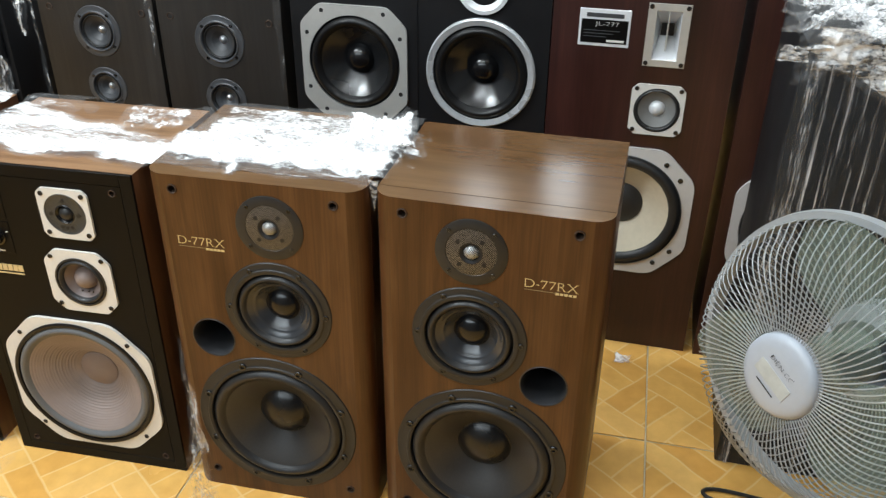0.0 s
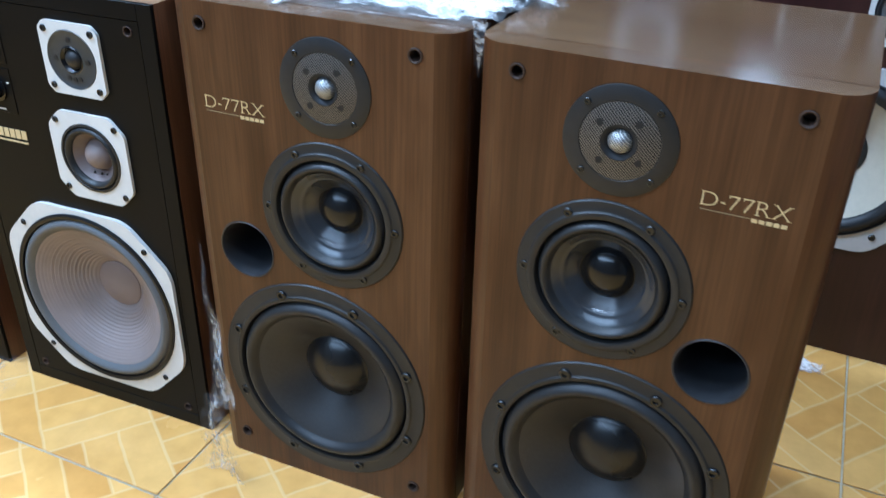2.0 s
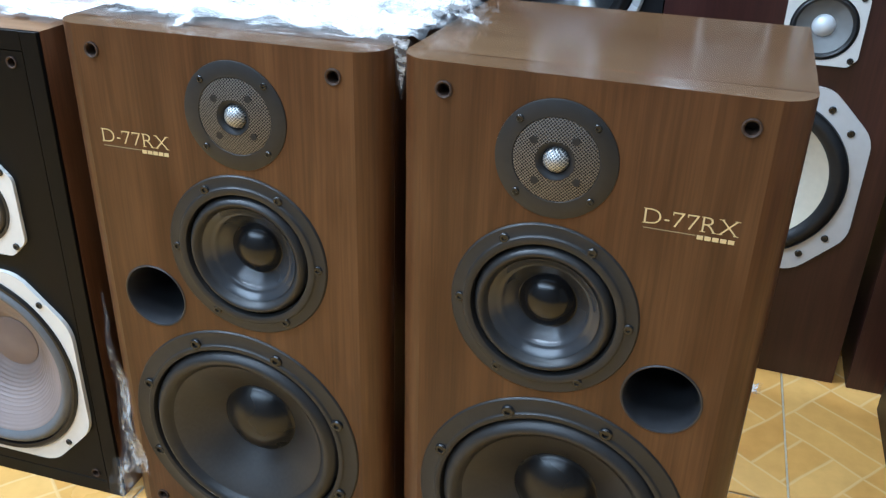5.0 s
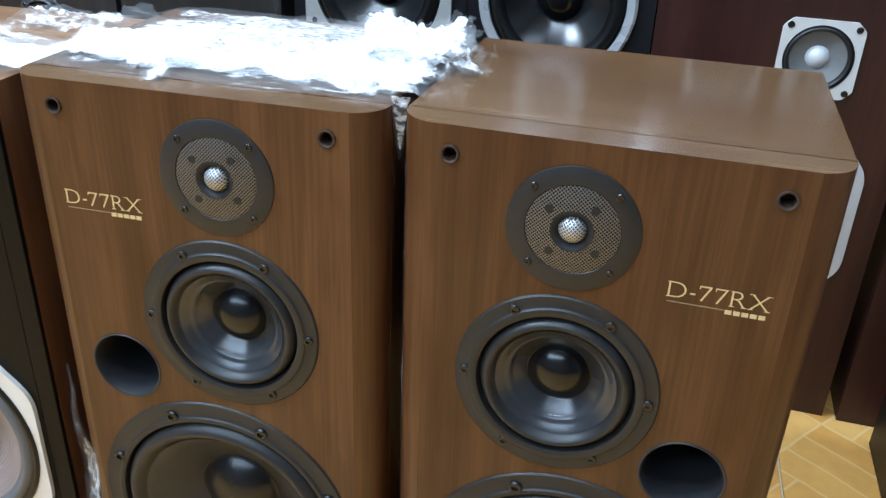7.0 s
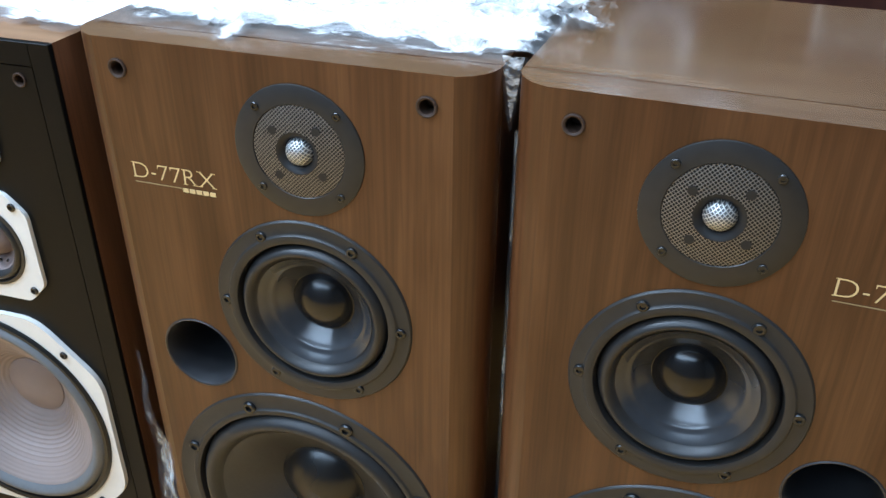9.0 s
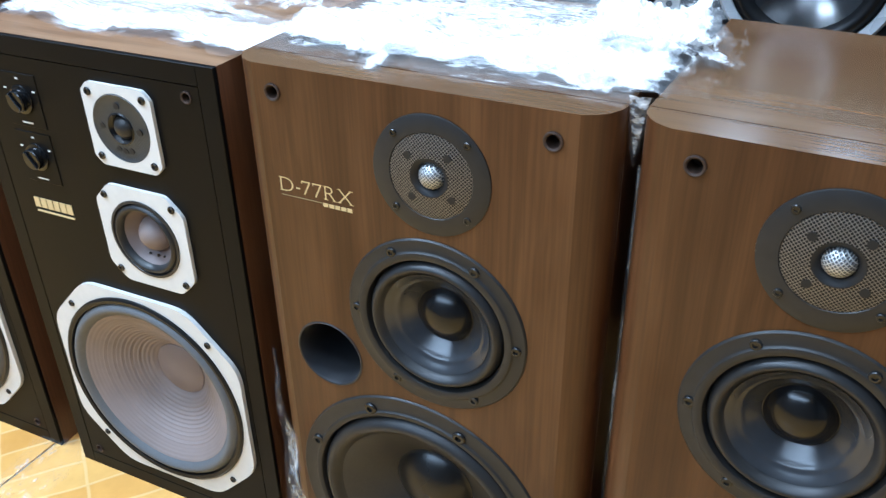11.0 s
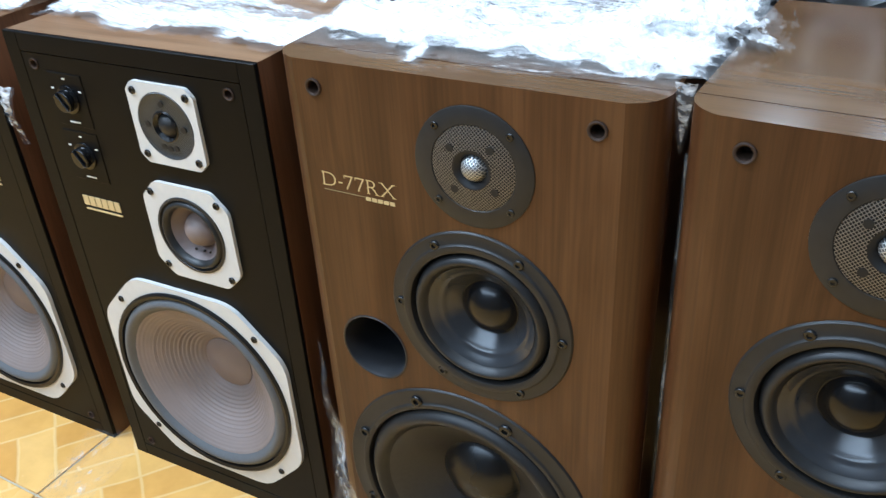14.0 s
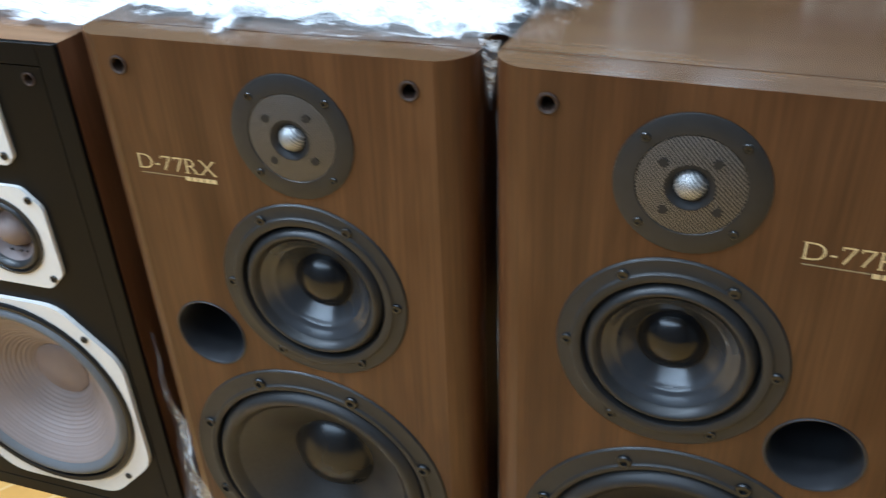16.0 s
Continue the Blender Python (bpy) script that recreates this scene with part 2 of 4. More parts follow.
def parquet_tile():
    """Glazed tile printed with slanting plank patterns in yellow ochre."""
    m, t, b = material("printed_ochre_tile", (0.6, 0.33, 0.09), 0.16)
    v = mapped(t, (1, 1, 1), (0, 0, 38), shift=False, coord="Object")
    sep = t.nodes.new("ShaderNodeSeparateXYZ")
    link(t, v, sep.inputs[0])
    s = 0.152
    wob = noise_tex(t, mapped(t, (1, 1, 1)), 7.0, 2)
    u = maths(t, "MULTIPLY_ADD", wob, 0.018, sep.outputs[0])
    w = maths(t, "MULTIPLY_ADD", wob, -0.018, sep.outputs[1])
    cu, cw = maths(t, "DIVIDE", u, s), maths(t, "DIVIDE", w, s)
    fu, fw = maths(t, "FLOOR", cu), maths(t, "FLOOR", cw)
    par = maths(t, "FLOORED_MODULO", maths(t, "ADD", fu, fw), 2.0)
    pu, pw = maths(t, "MULTIPLY", cu, 3.0), maths(t, "MULTIPLY", cw, 3.0)
    pick = lambda a, c: maths(t, "ADD", maths(t, "MULTIPLY", a, par), maths(t, "MULTIPLY", c, maths(t, "SUBTRACT", 1.0, par)))
    strip = pick(pu, pw)
    endc = pick(cw, cu)
    edge = maths(t, "MINIMUM", maths(t, "PINGPONG", strip, 0.5), maths(t, "MULTIPLY", maths(t, "PINGPONG", endc, 0.5), 3.0))
    line = ramp(t, edge, [(0.0, (1, 1, 1)), (0.022, (1, 1, 1)), (0.06, (0, 0, 0))])
    wn = t.nodes.new("ShaderNodeTexWhiteNoise")
    cmb = t.nodes.new("ShaderNodeCombineXYZ")
    link(t, maths(t, "FLOOR", strip), cmb.inputs[0])
    link(t, maths(t, "ADD", fu, maths(t, "MULTIPLY", fw, 17.0)), cmb.inputs[1])
    info = t.nodes.new("ShaderNodeObjectInfo")
    link(t, info.outputs["Random"], cmb.inputs[2])
    link(t, cmb.outputs[0], wn.inputs["Vector"])
    grain = noise_tex(t, mapped(t, (1, 1, 1)), 26, 5)
    col = ramp(t, wn.outputs["Value"], [(0.0, (0.70, 0.355, 0.085)), (0.5, (0.77, 0.425, 0.115)), (1.0, (0.83, 0.49, 0.155))])
    col = mixed(t, 0.45, col, ramp(t, grain, [(0.3, (0.78, 0.72, 0.62)), (0.7, (1.1, 1.08, 1.02))]), "MULTIPLY")
    col = mixed(t, maths(t, "MULTIPLY", line, 0.44), col, (0.86, 0.64, 0.31))
    link(t, col, b.inputs["Base Color"])
    dirt = noise_tex(t, mapped(t, (1, 1, 1)), 11, 4)
    link(t, maths(t, "MULTIPLY_ADD", dirt, 0.28, 0.08), b.inputs["Roughness"])
    bump(t, b, noise_tex(t, mapped(t, (1, 1, 1)), 14, 2), 0.06, 0.002)
    return m


tile_glaze = parquet_tile()


def film_material(name, clear, streak, whiteness=0.86, relief=0.6, soft=0.085, thin=0.05):
    """Stretch film: milky where layers lie over one another, clear and shiny elsewhere."""
    m, t, b = material(name, (whiteness, whiteness, whiteness), 0.22)
    v = mapped(t, streak)
    n1 = noise_tex(t, v, 9.0, 5, 0.6)
    n2 = noise_tex(t, v, 85.0, 4, 0.65)
    d = maths(t, "MULTIPLY_ADD", n2, 0.5, maths(t, "MULTIPLY", n1, 0.6))
    at = t.nodes.new("ShaderNodeAttribute")
    at.attribute_name = "layers"
    d = maths(t, "MULTIPLY_ADD", at.outputs["Fac"], 0.34, maths(t, "SUBTRACT", d, 0.24))
    opaq = ramp(t, d, [(clear - soft, (thin, thin, thin)), (clear + soft, (0.95, 0.95, 0.95))])
    link(t, opaq, b.inputs["Alpha"])
    b.inputs["Roughness"].default_value = 0.2
    bump(t, b, d, relief, 0.006)
    return m


film_dense = film_material("milky_stretch_film", 0.555, (1.0, 1.6, 1.0), 0.86, 0.6, 0.12)
film_crumple = film_material("crumpled_stretch_film", 0.59, (1.3, 1.3, 1.3), 0.9)
film_haze = film_material("hazy_stretch_film", 0.80, (0.5, 2.2, 1.0), 0.85)
film_bunch = film_material("bunched_stretch_film", 0.655, (1.0, 1.6, 1.0), 0.9)
film_hang = film_material("hanging_stretch_film", 0.72, (1.4, 0.5, 1.0), 0.62, 0.35, 0.12)
film_light = film_material("clear_stretch_film", 0.655, (1.0, 2.0, 1.0))
film_streaky = film_material("streaky_stretch_film", 0.615, (0.30, 2.6, 1.0), 0.86, 0.6, 0.12)
film_faint = film_material("faint_stretch_film", 0.74, (2.2, 0.35, 1.0), 0.86, 0.3, 0.07, 0.02)
film_wisp = film_material("wispy_stretch_film", 0.86, (1.2, 0.7, 1.0), 0.85, 0.3, 0.14, 0.03)
film_side = film_material("streaked_stretch_film", 0.685, (9.0, 9.0, 0.10), 0.9, 0.35, thin=0.015)
film_streaks = film_material("upright_streaked_film", 0.76, (9.0, 0.25, 1.0), 0.9, 0.35, thin=0.015)


def blade_plastic():
    m, t, b = material("translucent_green_plastic", (0.30, 0.42, 0.36), 0.25)
    b.inputs["Alpha"].default_value = 0.52
    n = noise_tex(t, mapped(t, (1, 1, 1)), 12, 3)
    link(t, ramp(t, n, [(0.3, (0.22, 0.28, 0.225)), (0.7, (0.31, 0.365, 0.30))]), b.inputs["Base Color"])
    return m


blade_green = blade_plastic()


# ---------------- mesh helpers ----------------
def thing(name, label, category, m=None, group="", kind=""):
    ob = new(name)
    ob.empty_display_size = 0.05
    if m is not None:
        ob.matrix_basis = m
    return tagged(ob, label, category, group, kind)


def part(name, bm, mats, parent=None, label="", smooth=True, at=None):
    me = bpy.data.meshes.new(name)
    bmesh.ops.recalc_face_normals(bm, faces=bm.faces[:])
    bm.to_mesh(me)
    bm.free()
    for mt in (mats if isinstance(mats, (list, tuple)) else [mats]):
        me.materials.append(mt)
    if smooth:
        me.shade_smooth()
        me.set_sharp_from_angle(angle=radians(34))
    ob = new(name, me)
    ob.parent = parent
    if at is not None:
        ob.matrix_basis = at
    return tagged(ob, label) if label else ob


def shared(name, me, parent, m):
    ob = new(name, me)
    ob.parent = parent
    ob.matrix_basis = m
    return ob


def box_bm(x0, x1, y0, y1, z0, z1, bevel=0.0, seg=2):
    bm = bmesh.new()
    bmesh.ops.create_cube(bm, size=1)
    bmesh.ops.scale(bm, vec=(x1 - x0, y1 - y0, z1 - z0), verts=bm.verts)
    bmesh.ops.translate(bm, vec=((x0 + x1) / 2, (y0 + y1) / 2, (z0 + z1) / 2), verts=bm.verts)
    if bevel:
        bmesh.ops.bevel(bm, geom=bm.edges[:], offset=bevel, segments=seg, affect="EDGES", profile=0.5)
    return bm


def shell_bm(x0, x1, y0, y1, z0, z1):
    """A cabinet body of 15 mm board, open in front."""
    bm = bmesh.new()
    t = 0.015
    rings = []
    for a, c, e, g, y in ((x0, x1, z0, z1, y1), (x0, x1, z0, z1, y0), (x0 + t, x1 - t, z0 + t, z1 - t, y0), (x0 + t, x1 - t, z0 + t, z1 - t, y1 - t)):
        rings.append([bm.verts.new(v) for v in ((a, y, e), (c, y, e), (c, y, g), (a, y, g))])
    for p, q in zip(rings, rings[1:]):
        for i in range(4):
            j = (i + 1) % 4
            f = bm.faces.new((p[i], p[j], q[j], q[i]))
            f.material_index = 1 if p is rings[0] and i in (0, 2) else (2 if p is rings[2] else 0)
    bm.faces.new(rings[0])
    bm.faces.new(rings[3]).material_index = 2
    return bm


def lathe(profile, n=48, squash=1.0):
    """Turn a profile of (radius, height towards the front) about the local y axis; front is -y."""
    bm = bmesh.new()
    rings = []
    for r, h in profile:
        if r < 1e-6:
            rings.append([bm.verts.new((0, -h, 0))])
        else:
            rings.append([bm.verts.new((r * math.cos(2 * math.pi * i / n), -h, squash * r * math.sin(2 * math.pi * i / n))) for i in range(n)])
    for a, b in zip(rings, rings[1:]):
        for i in range(n):
            j = (i + 1) % n
            if len(a) == 1:
                bm.faces.new((a[0], b[i], b[j]))
            elif len(b) == 1:
                bm.faces.new((a[i], a[j], b[0]))
            else:
                bm.faces.new((a[i], a[j], b[j], b[i]))
    return bm


def roll(r0, r1, h0, up, n=8):
    """Half-round roll between two radii."""
    return [(r0 + (r1 - r0) * i / n, h0 + up * math.sin(math.pi * i / n)) for i in range(n + 1)]


def dome(r, h0, rise, n=8):
    """Profile of a cap cut from a sphere, from its edge to its middle."""
    big = (r * r + rise * rise) / (2 * rise)
    edge = math.acos((big - rise) / big)
    return [(big * math.sin(edge * (1 - i / n)), h0 + big * math.cos(edge * (1 - i / n)) - big + rise) for i in range(n)] + [(0, h0 + rise)]


def holed_panel(outline, holes, y, thick, rim=True):
    """A panel facing -y with round or oval holes through it; outline and holes are lists of (x, z)."""
    bm = bmesh.new()
    edges = []
    for loop in [outline] + holes:
        vs = [bm.verts.new((x, y, z)) for x, z in loop]
        edges += [bm.edges.new((vs[i], vs[(i + 1) % len(vs)])) for i in range(len(vs))]
    bmesh.ops.triangle_fill(bm, use_beauty=True, use_dissolve=False, edges=edges, normal=(0, -1, 0))
    n0 = len(outline)
    bm.verts.index_update()
    sides = [e for e in bm.edges if e.is_boundary and (rim or min(v.index for v in e.verts) >= n0)]
    got = bmesh.ops.extrude_edge_only(bm, edges=sides)
    bmesh.ops.translate(bm, vec=(0, thick, 0), verts=[g for g in got["geom"] if isinstance(g, bmesh.types.BMVert)])
    return bm


def circle(cx, cz, r, n=40, squash=1.0):
    return [(cx + r * math.cos(2 * math.pi * i / n), cz + squash * r * math.sin(2 * math.pi * i / n)) for i in range(n)]


def octagon(half_x, half_z, cut):
    hx, hz, c = half_x, half_z, cut
    return [(-hx + c, -hz), (hx - c, -hz), (hx, -hz + c), (hx, hz - c), (hx - c, hz), (-hx + c, hz), (-hx, hz - c), (-hx, -hz + c)]


def softened(loop, r, n=4):
    """The corners of a loop of (x, z) rounded a little."""
    out = []
    k = len(loop)
    for i in range(k):
        p, a, b = Vector(loop[i]), Vector(loop[i - 1]), Vector(loop[(i + 1) % k])
        pa, pb = p + (a - p).normalized() * r, p + (b - p).normalized() * r
        for j in range(n + 1):
            s = j / n
            q = pa * (1 - s) ** 2 + p * 2 * s * (1 - s) + pb * s * s
            out.append((q.x, q.y))
    return out


def text_bm(words, height, depth=0.0004):
    """Built-in lettering as a mesh in the xz plane, facing -y, its lower left corner at the origin; also its width."""
    cu = bpy.data.curves.new("letters", "FONT")
    cu.body, cu.size, cu.extrude, cu.resolution_u, cu.offset = words, 1.0, 0.0, 4, -0.017
    ob = new("letters", cu)
    me = bpy.data.meshes.new_from_object(ob.evaluated_get(bpy.context.evaluated_depsgraph_get()))
    bm = bmesh.new()
    bm.from_mesh(me)
    bpy.data.objects.remove(ob)
    bpy.data.meshes.remove(me)
    bpy.data.curves.remove(cu)
    xs, ys = [v.co.x for v in bm.verts], [v.co.y for v in bm.verts]
    k = height / (max(ys) - min(ys))
    x0, y0 = min(xs), min(ys)
    for v in bm.verts:
        v.co = Vector(((v.co.x - x0) * k, -depth, (v.co.y - y0) * k))
    return bm, (max(xs) - x0) * k


def stretch(bm, sx):
    for v in bm.verts:
        v.co.x *= sx
    return bm


def serif_words(words, height, width):
    """Lettering with small serifs added at the stroke ends of each letter."""
    out, pen = bmesh.new(), 0.0
    h, t, e = 1.0, 0.045, 0.13
    ends = {"D": ((0, 0, 1), (0, 1, 1)), "R": ((0, 0, 2), (0, 1, 1), (1, 0, 2)), "X": ((0, 0, 2), (0, 1, 2), (1, 0, 2), (1, 1, 2)), "7": ((0, 1, 0),), "-": ()}
    for ch in words:
        bm, w = text_bm(ch, 1.0)
        if ch == "-":
            w = 0.30
            bm.free()
            bm = box_bm(0.02, w - 0.02, -0.0006, -0.0002, 0.34, 0.43)
        for v in bm.verts:
            v.co.x += pen
        me = bpy.data.meshes.new("glyph")
        bm.to_mesh(me)
        bm.free()
        out.from_mesh(me)
        bpy.data.meshes.remove(me)
        for side, up, kind in ends[ch]:
            cx = pen + (w - 0.07 if side else 0.07)
            z = h - t if up else 0.0
            a, c = (cx - e * 1.1, cx + e * 1.1) if kind else (cx - 0.10, cx - 0.05)
            z0, z1 = (z, z + t) if kind else (h - 0.22, h)
            vs = [out.verts.new(p) for p in ((a, -0.0005, z0), (c, -0.0005, z0), (c, -0.0005, z1), (a, -0.0005, z1))]
            out.faces.new(vs)
        pen += w + 0.17
    k = width / (pen - 0.17)
    for v in out.verts:
        v.co = Vector((v.co.x * k, v.co.y, v.co.z * height))
    return out


screw_profile = [(0.0046, 0), (0.0046, 0.0012), (0.0038, 0.002), (0.0022, 0.0021), (0.002, 0.0006), (0, 0.0005)]


def mesh_of(bm, mat, name):
    me = bpy.data.meshes.new(name)
    bmesh.ops.recalc_face_normals(bm, faces=bm.faces[:])
    bm.to_mesh(me)
    bm.free()
    me.materials.append(mat)
    me.shade_smooth()
    me.set_sharp_from_angle(angle=radians(40))
    return me


screw_mesh = mesh_of(lathe(screw_profile, 16), screw_steel, "screw")
socket_brown = plain("brown_plastic_socket", (0.050, 0.031, 0.022), 0.5, spec=0.2)
socket_mesh = mesh_of(lathe([(0.0082, 0), (0.0082, 0.0014), (0.0072, 0.0019), (0.0058, 0.0010), (0.0052, -0.014), (0, -0.014)], 20), socket_brown, "grille_socket")


def cone_driver(parent, name, x, z, R, screws, screw_r, phase, frame_mat, roll_mat, cone_mat, cap_mat,
                step, gap, inner, cap, depth, rise, lip=0.006, rib=0.0, label="", screw_size=1.0):
    """A round-framed driver let into the baffle. From the rim inwards: flat flange, raised inner step, dark gap,
    roll surround, nearly straight cone (rib: height of a ring moulded half-way down) and a domed cap."""
    low = 0.0022
    prof = [(R, 0.0), (R - 0.0005, low * 0.6), (R - 0.0016, low), (step + 0.0016, low), (step + 0.0004, low + 0.0006), (step - 0.0006, low + 0.0020),
            (step - 0.002, low + 0.0024), (gap + 0.0040, low + 0.0022), (gap + 0.0018, low + 0.0012), (gap + 0.0004, -0.001), (gap, -0.007)]
    frame_ob = part(name, lathe(prof, 72), frame_mat, parent, label, at=pose(x, 0, z))
    part("surround", lathe([(gap + 0.0002, -0.007), (gap - 0.0012, -0.004)] + roll(gap - 0.0016, inner + 0.001, -0.001, lip, 12) + [(inner - 0.001, -0.0025)], 72), roll_mat, frame_ob)
    cone = []
    for i in range(17):
        q = i / 16
        bump_h = rib * max(0.0, 1 - abs(q - 0.42) / 0.10)
        cone.append((inner + (cap - inner) * q, -0.001 - (depth - 0.001) * q ** 1.08 + bump_h))
    part("cone", lathe(cone + [(cap - 0.003, -depth - 0.002)], 72), cone_mat, frame_ob)
    part("dust_cap", lathe([(cap + 0.0012, -depth - 0.0006), (cap + 0.0004, -depth + 0.0008)] + dome(cap - 0.0003, -depth + 0.001, rise, 12), 48), cap_mat, frame_ob)
    for i in range(screws):
        an = phase + 2 * math.pi * i / screws
        shared("screw", screw_mesh, frame_ob, pose(screw_r * math.cos(an), -low, screw_r * math.sin(an)) @ Matrix.Scale(screw_size, 4))
    return frame_ob


# ---------------- room ----------------
ROOM = (-3.4, 2.2, -2.6, 2.3, 2.8)
x0, x1, y0, y1, hc = ROOM
tagged(part("floor", box_bm(x0, x1, y0, y1, -0.12, -0.003), grout, label="yellow ochre printed ceramic tile floor with pale joints", smooth=False), category="floor", kind="structure")
floor_ob = bpy.data.objects["floor"]
# slender upright panes added behind the rows to glow as soft bands in the polished cabinet top
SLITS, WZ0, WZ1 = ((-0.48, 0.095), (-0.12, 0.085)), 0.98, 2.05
for nm, b in (("wall_north", (x0, x1, y1, y1 + 0.15, 0, hc)), ("wall_south", (x0, x1, y0 - 0.15, y0, 0, hc)),
              ("wall_east", (x1, x1 + 0.15, y0 - 0.15, y1 + 0.15, 0, hc)), ("wall_west", (x0 - 0.15, x0, y0 - 0.15, y1 + 0.15, 0, hc))):
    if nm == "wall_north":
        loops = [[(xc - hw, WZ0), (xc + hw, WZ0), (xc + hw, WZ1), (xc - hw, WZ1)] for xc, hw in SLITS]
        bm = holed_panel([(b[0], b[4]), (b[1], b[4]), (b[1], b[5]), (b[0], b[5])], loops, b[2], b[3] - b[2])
    else:
        bm = box_bm(*b)
    tagged(part(nm, bm, wall_paint, label="plain grey painted shop wall", smooth=False), category="wall", kind="structure")
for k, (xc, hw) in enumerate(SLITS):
    band_pane = tagged(part("window_%d" % (k + 1), box_bm(xc - hw, xc + hw, y1 + 0.06, y1 + 0.07, WZ0, WZ1), frosted, label="slender pane added to glow as a soft band in a polished cabinet top", smooth=False), category="window", kind="structure")
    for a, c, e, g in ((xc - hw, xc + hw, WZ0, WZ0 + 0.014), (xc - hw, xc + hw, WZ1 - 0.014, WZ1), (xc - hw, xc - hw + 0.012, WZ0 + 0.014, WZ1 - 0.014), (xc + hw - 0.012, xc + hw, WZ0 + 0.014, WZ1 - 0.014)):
        part("window_frame", box_bm(a, c, y1 + 0.035, y1 + 0.058, e, g, 0.002, 1), fan_white, band_pane, smooth=False)
tagged(part("ceiling", box_bm(x0 - 0.15, x1 + 0.15, y0 - 0.15, y1 + 0.15, hc, hc + 0.12), ceiling_paint, label="plain off-white painted ceiling", smooth=False), category="ceiling", kind="structure")


# ---------------- loudspeakers of the front row ----------------
W1, H1, D1 = 0.350, 0.640, 0.297


def rounded_plan(w, d0, d1, r, n=8):
    """Plan outline of the cabinet's front block from depth d0 (front, rounded corners) to d1."""
    lead = radians(13)
    arc = [(r - r * math.cos(a), d0 + r * math.cos(lead) - r * math.sin(a)) for a in [(math.pi / 2 - lead) * i / n for i in range(n + 1)]]
    pts = [(-w / 2, d1)] + [(-w / 2 + x, y) for x, y in arc]
    pts += [(w / 2 - x, y) for x, y in reversed(arc)] + [(w / 2, d1)]
    return pts


def walnut_monitor(label, side):
    """Three-way bookshelf monitor; side +1 puts the port and lettering on the right, -1 on the left."""
    top = thing("loudspeaker", label, "loudspeaker", group="walnut three-way loudspeakers")
    tx = -0.0246 * side
    tz, mz, wz = 0.5655, 0.4133, 0.1696
    px, pz = 0.096 * side, 0.3425
    r = 0.034
    block = 0.0345
    # front block with rounded upright edges, open in front where the baffle sits
    bm = bmesh.new()
    plan = rounded_plan(W1, 0.0, block, r)
    lo = [bm.verts.new((x, y, 0)) for x, y in plan]
    hi = [bm.verts.new((x, y, H1)) for x, y in plan]
    n = len(plan)
    for i in range(n):
        j = (i + 1) % n
        flat = abs(plan[i][1]) < 1e-6 and abs(plan[j][1]) < 1e-6
        if not flat and i != n - 1:
            bm.faces.new((lo[i], lo[j], hi[j], hi[i]))
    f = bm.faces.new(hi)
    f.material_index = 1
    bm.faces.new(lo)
    part("front_block", bm, [walnut, walnut_top_lit], top)
    fx = W1 / 2 - r * (1 - math.sin(radians(13)))
    holes = [circle(tx, tz, 0.046), circle(tx, mz, 0.076, 48), circle(0, wz, 0.128, 56), circle(px, pz, 0.0360, 40)]
    holes += [circle(hx, hz, 0.0068, 16) for hx in (-0.129, 0.129) for hz in (0.6156, 0.0411)]
    part("baffle", holed_panel([(-fx, 0), (fx, 0), (fx, H1), (-fx, H1)], holes, 0.0, 0.016, rim=False), walnut, top)
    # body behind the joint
    part("body", shell_bm(-W1 / 2, W1 / 2, block + 0.0014, D1, 0, H1), [walnut, walnut_top_lit, hole_dark], top, smooth=False)
    # woofer and midrange
    cone_driver(top, "woofer", 0, wz, 0.1448, 8, 0.1305, math.pi / 8, plate_black, rubber, cone_black, cap_satin,
                step=0.1272, gap=0.1192, inner=0.0965, cap=0.0460, depth=0.038, rise=0.022, lip=0.0085, screw_size=1.5)
    cone_driver(top, "midrange", tx, mz, 0.0912, 6, 0.0816, 0, plate_black, rubber, cone_sheen, cap_gloss,
                step=0.0785, gap=0.0690, inner=0.0540, cap=0.0287, depth=0.0225, rise=0.0155, lip=0.0065, rib=0.0012, screw_size=1.05)
    # tweeter
    tw = part("tweeter", lathe([(0.0550, 0), (0.0548, 0.0010), (0.0542, 0.0014), (0.0392, 0.0014), (0.0385, 0.0004), (0.0375, 0.0002), (0.037, -0.004), (0, -0.005)], 56), plate_black, top, at=pose(tx, 0, tz))
    part("grille_gauze", lathe([(0.0385, 0.0008), (0.030, 0.0026), (0.0175, 0.0038)], 48), gauze, tw, "woven wire gauze")
    part("tweeter_horn", lathe([(0.0178, 0.0040), (0.0165, 0.0038), (0.013, 0.001), (0.0115, -0.001)], 40), hole_dark, tw)
    part("tweeter_dome", lathe([(0.0118, -0.001)] + dome(0.0115, 0.0, 0.0085, 8), 32), dome_gauze, tw, "silver metal dome")
    for a in (50, 140, 230, 320):
        an = radians(a)
        part("gauze_hole", lathe([(0.0036, 0.0), (0.0036, 0.0036), (0, 0.0036)], 14), hole_dark, tw, at=pose(0.0262 * math.cos(an), 0, 0.0262 * math.sin(an)))
    for sx in (-1, 1):
        for sz in (-1, 1):
            shared("screw", screw_mesh, tw, pose(0.0338 * sx, -0.0012, 0.0338 * sz) @ Matrix.Scale(0.75, 4))
    # port
    prof = [(0.0385, 0.0004), (0.0375, 0.0012), (0.0362, 0.0006), (0.0345, -0.004), (0.0335, -0.03), (0.0335, -0.11), (0, -0.11)]
    part("bass_port", lathe(prof, 40), port_black, top, at=pose(px, 0, pz))
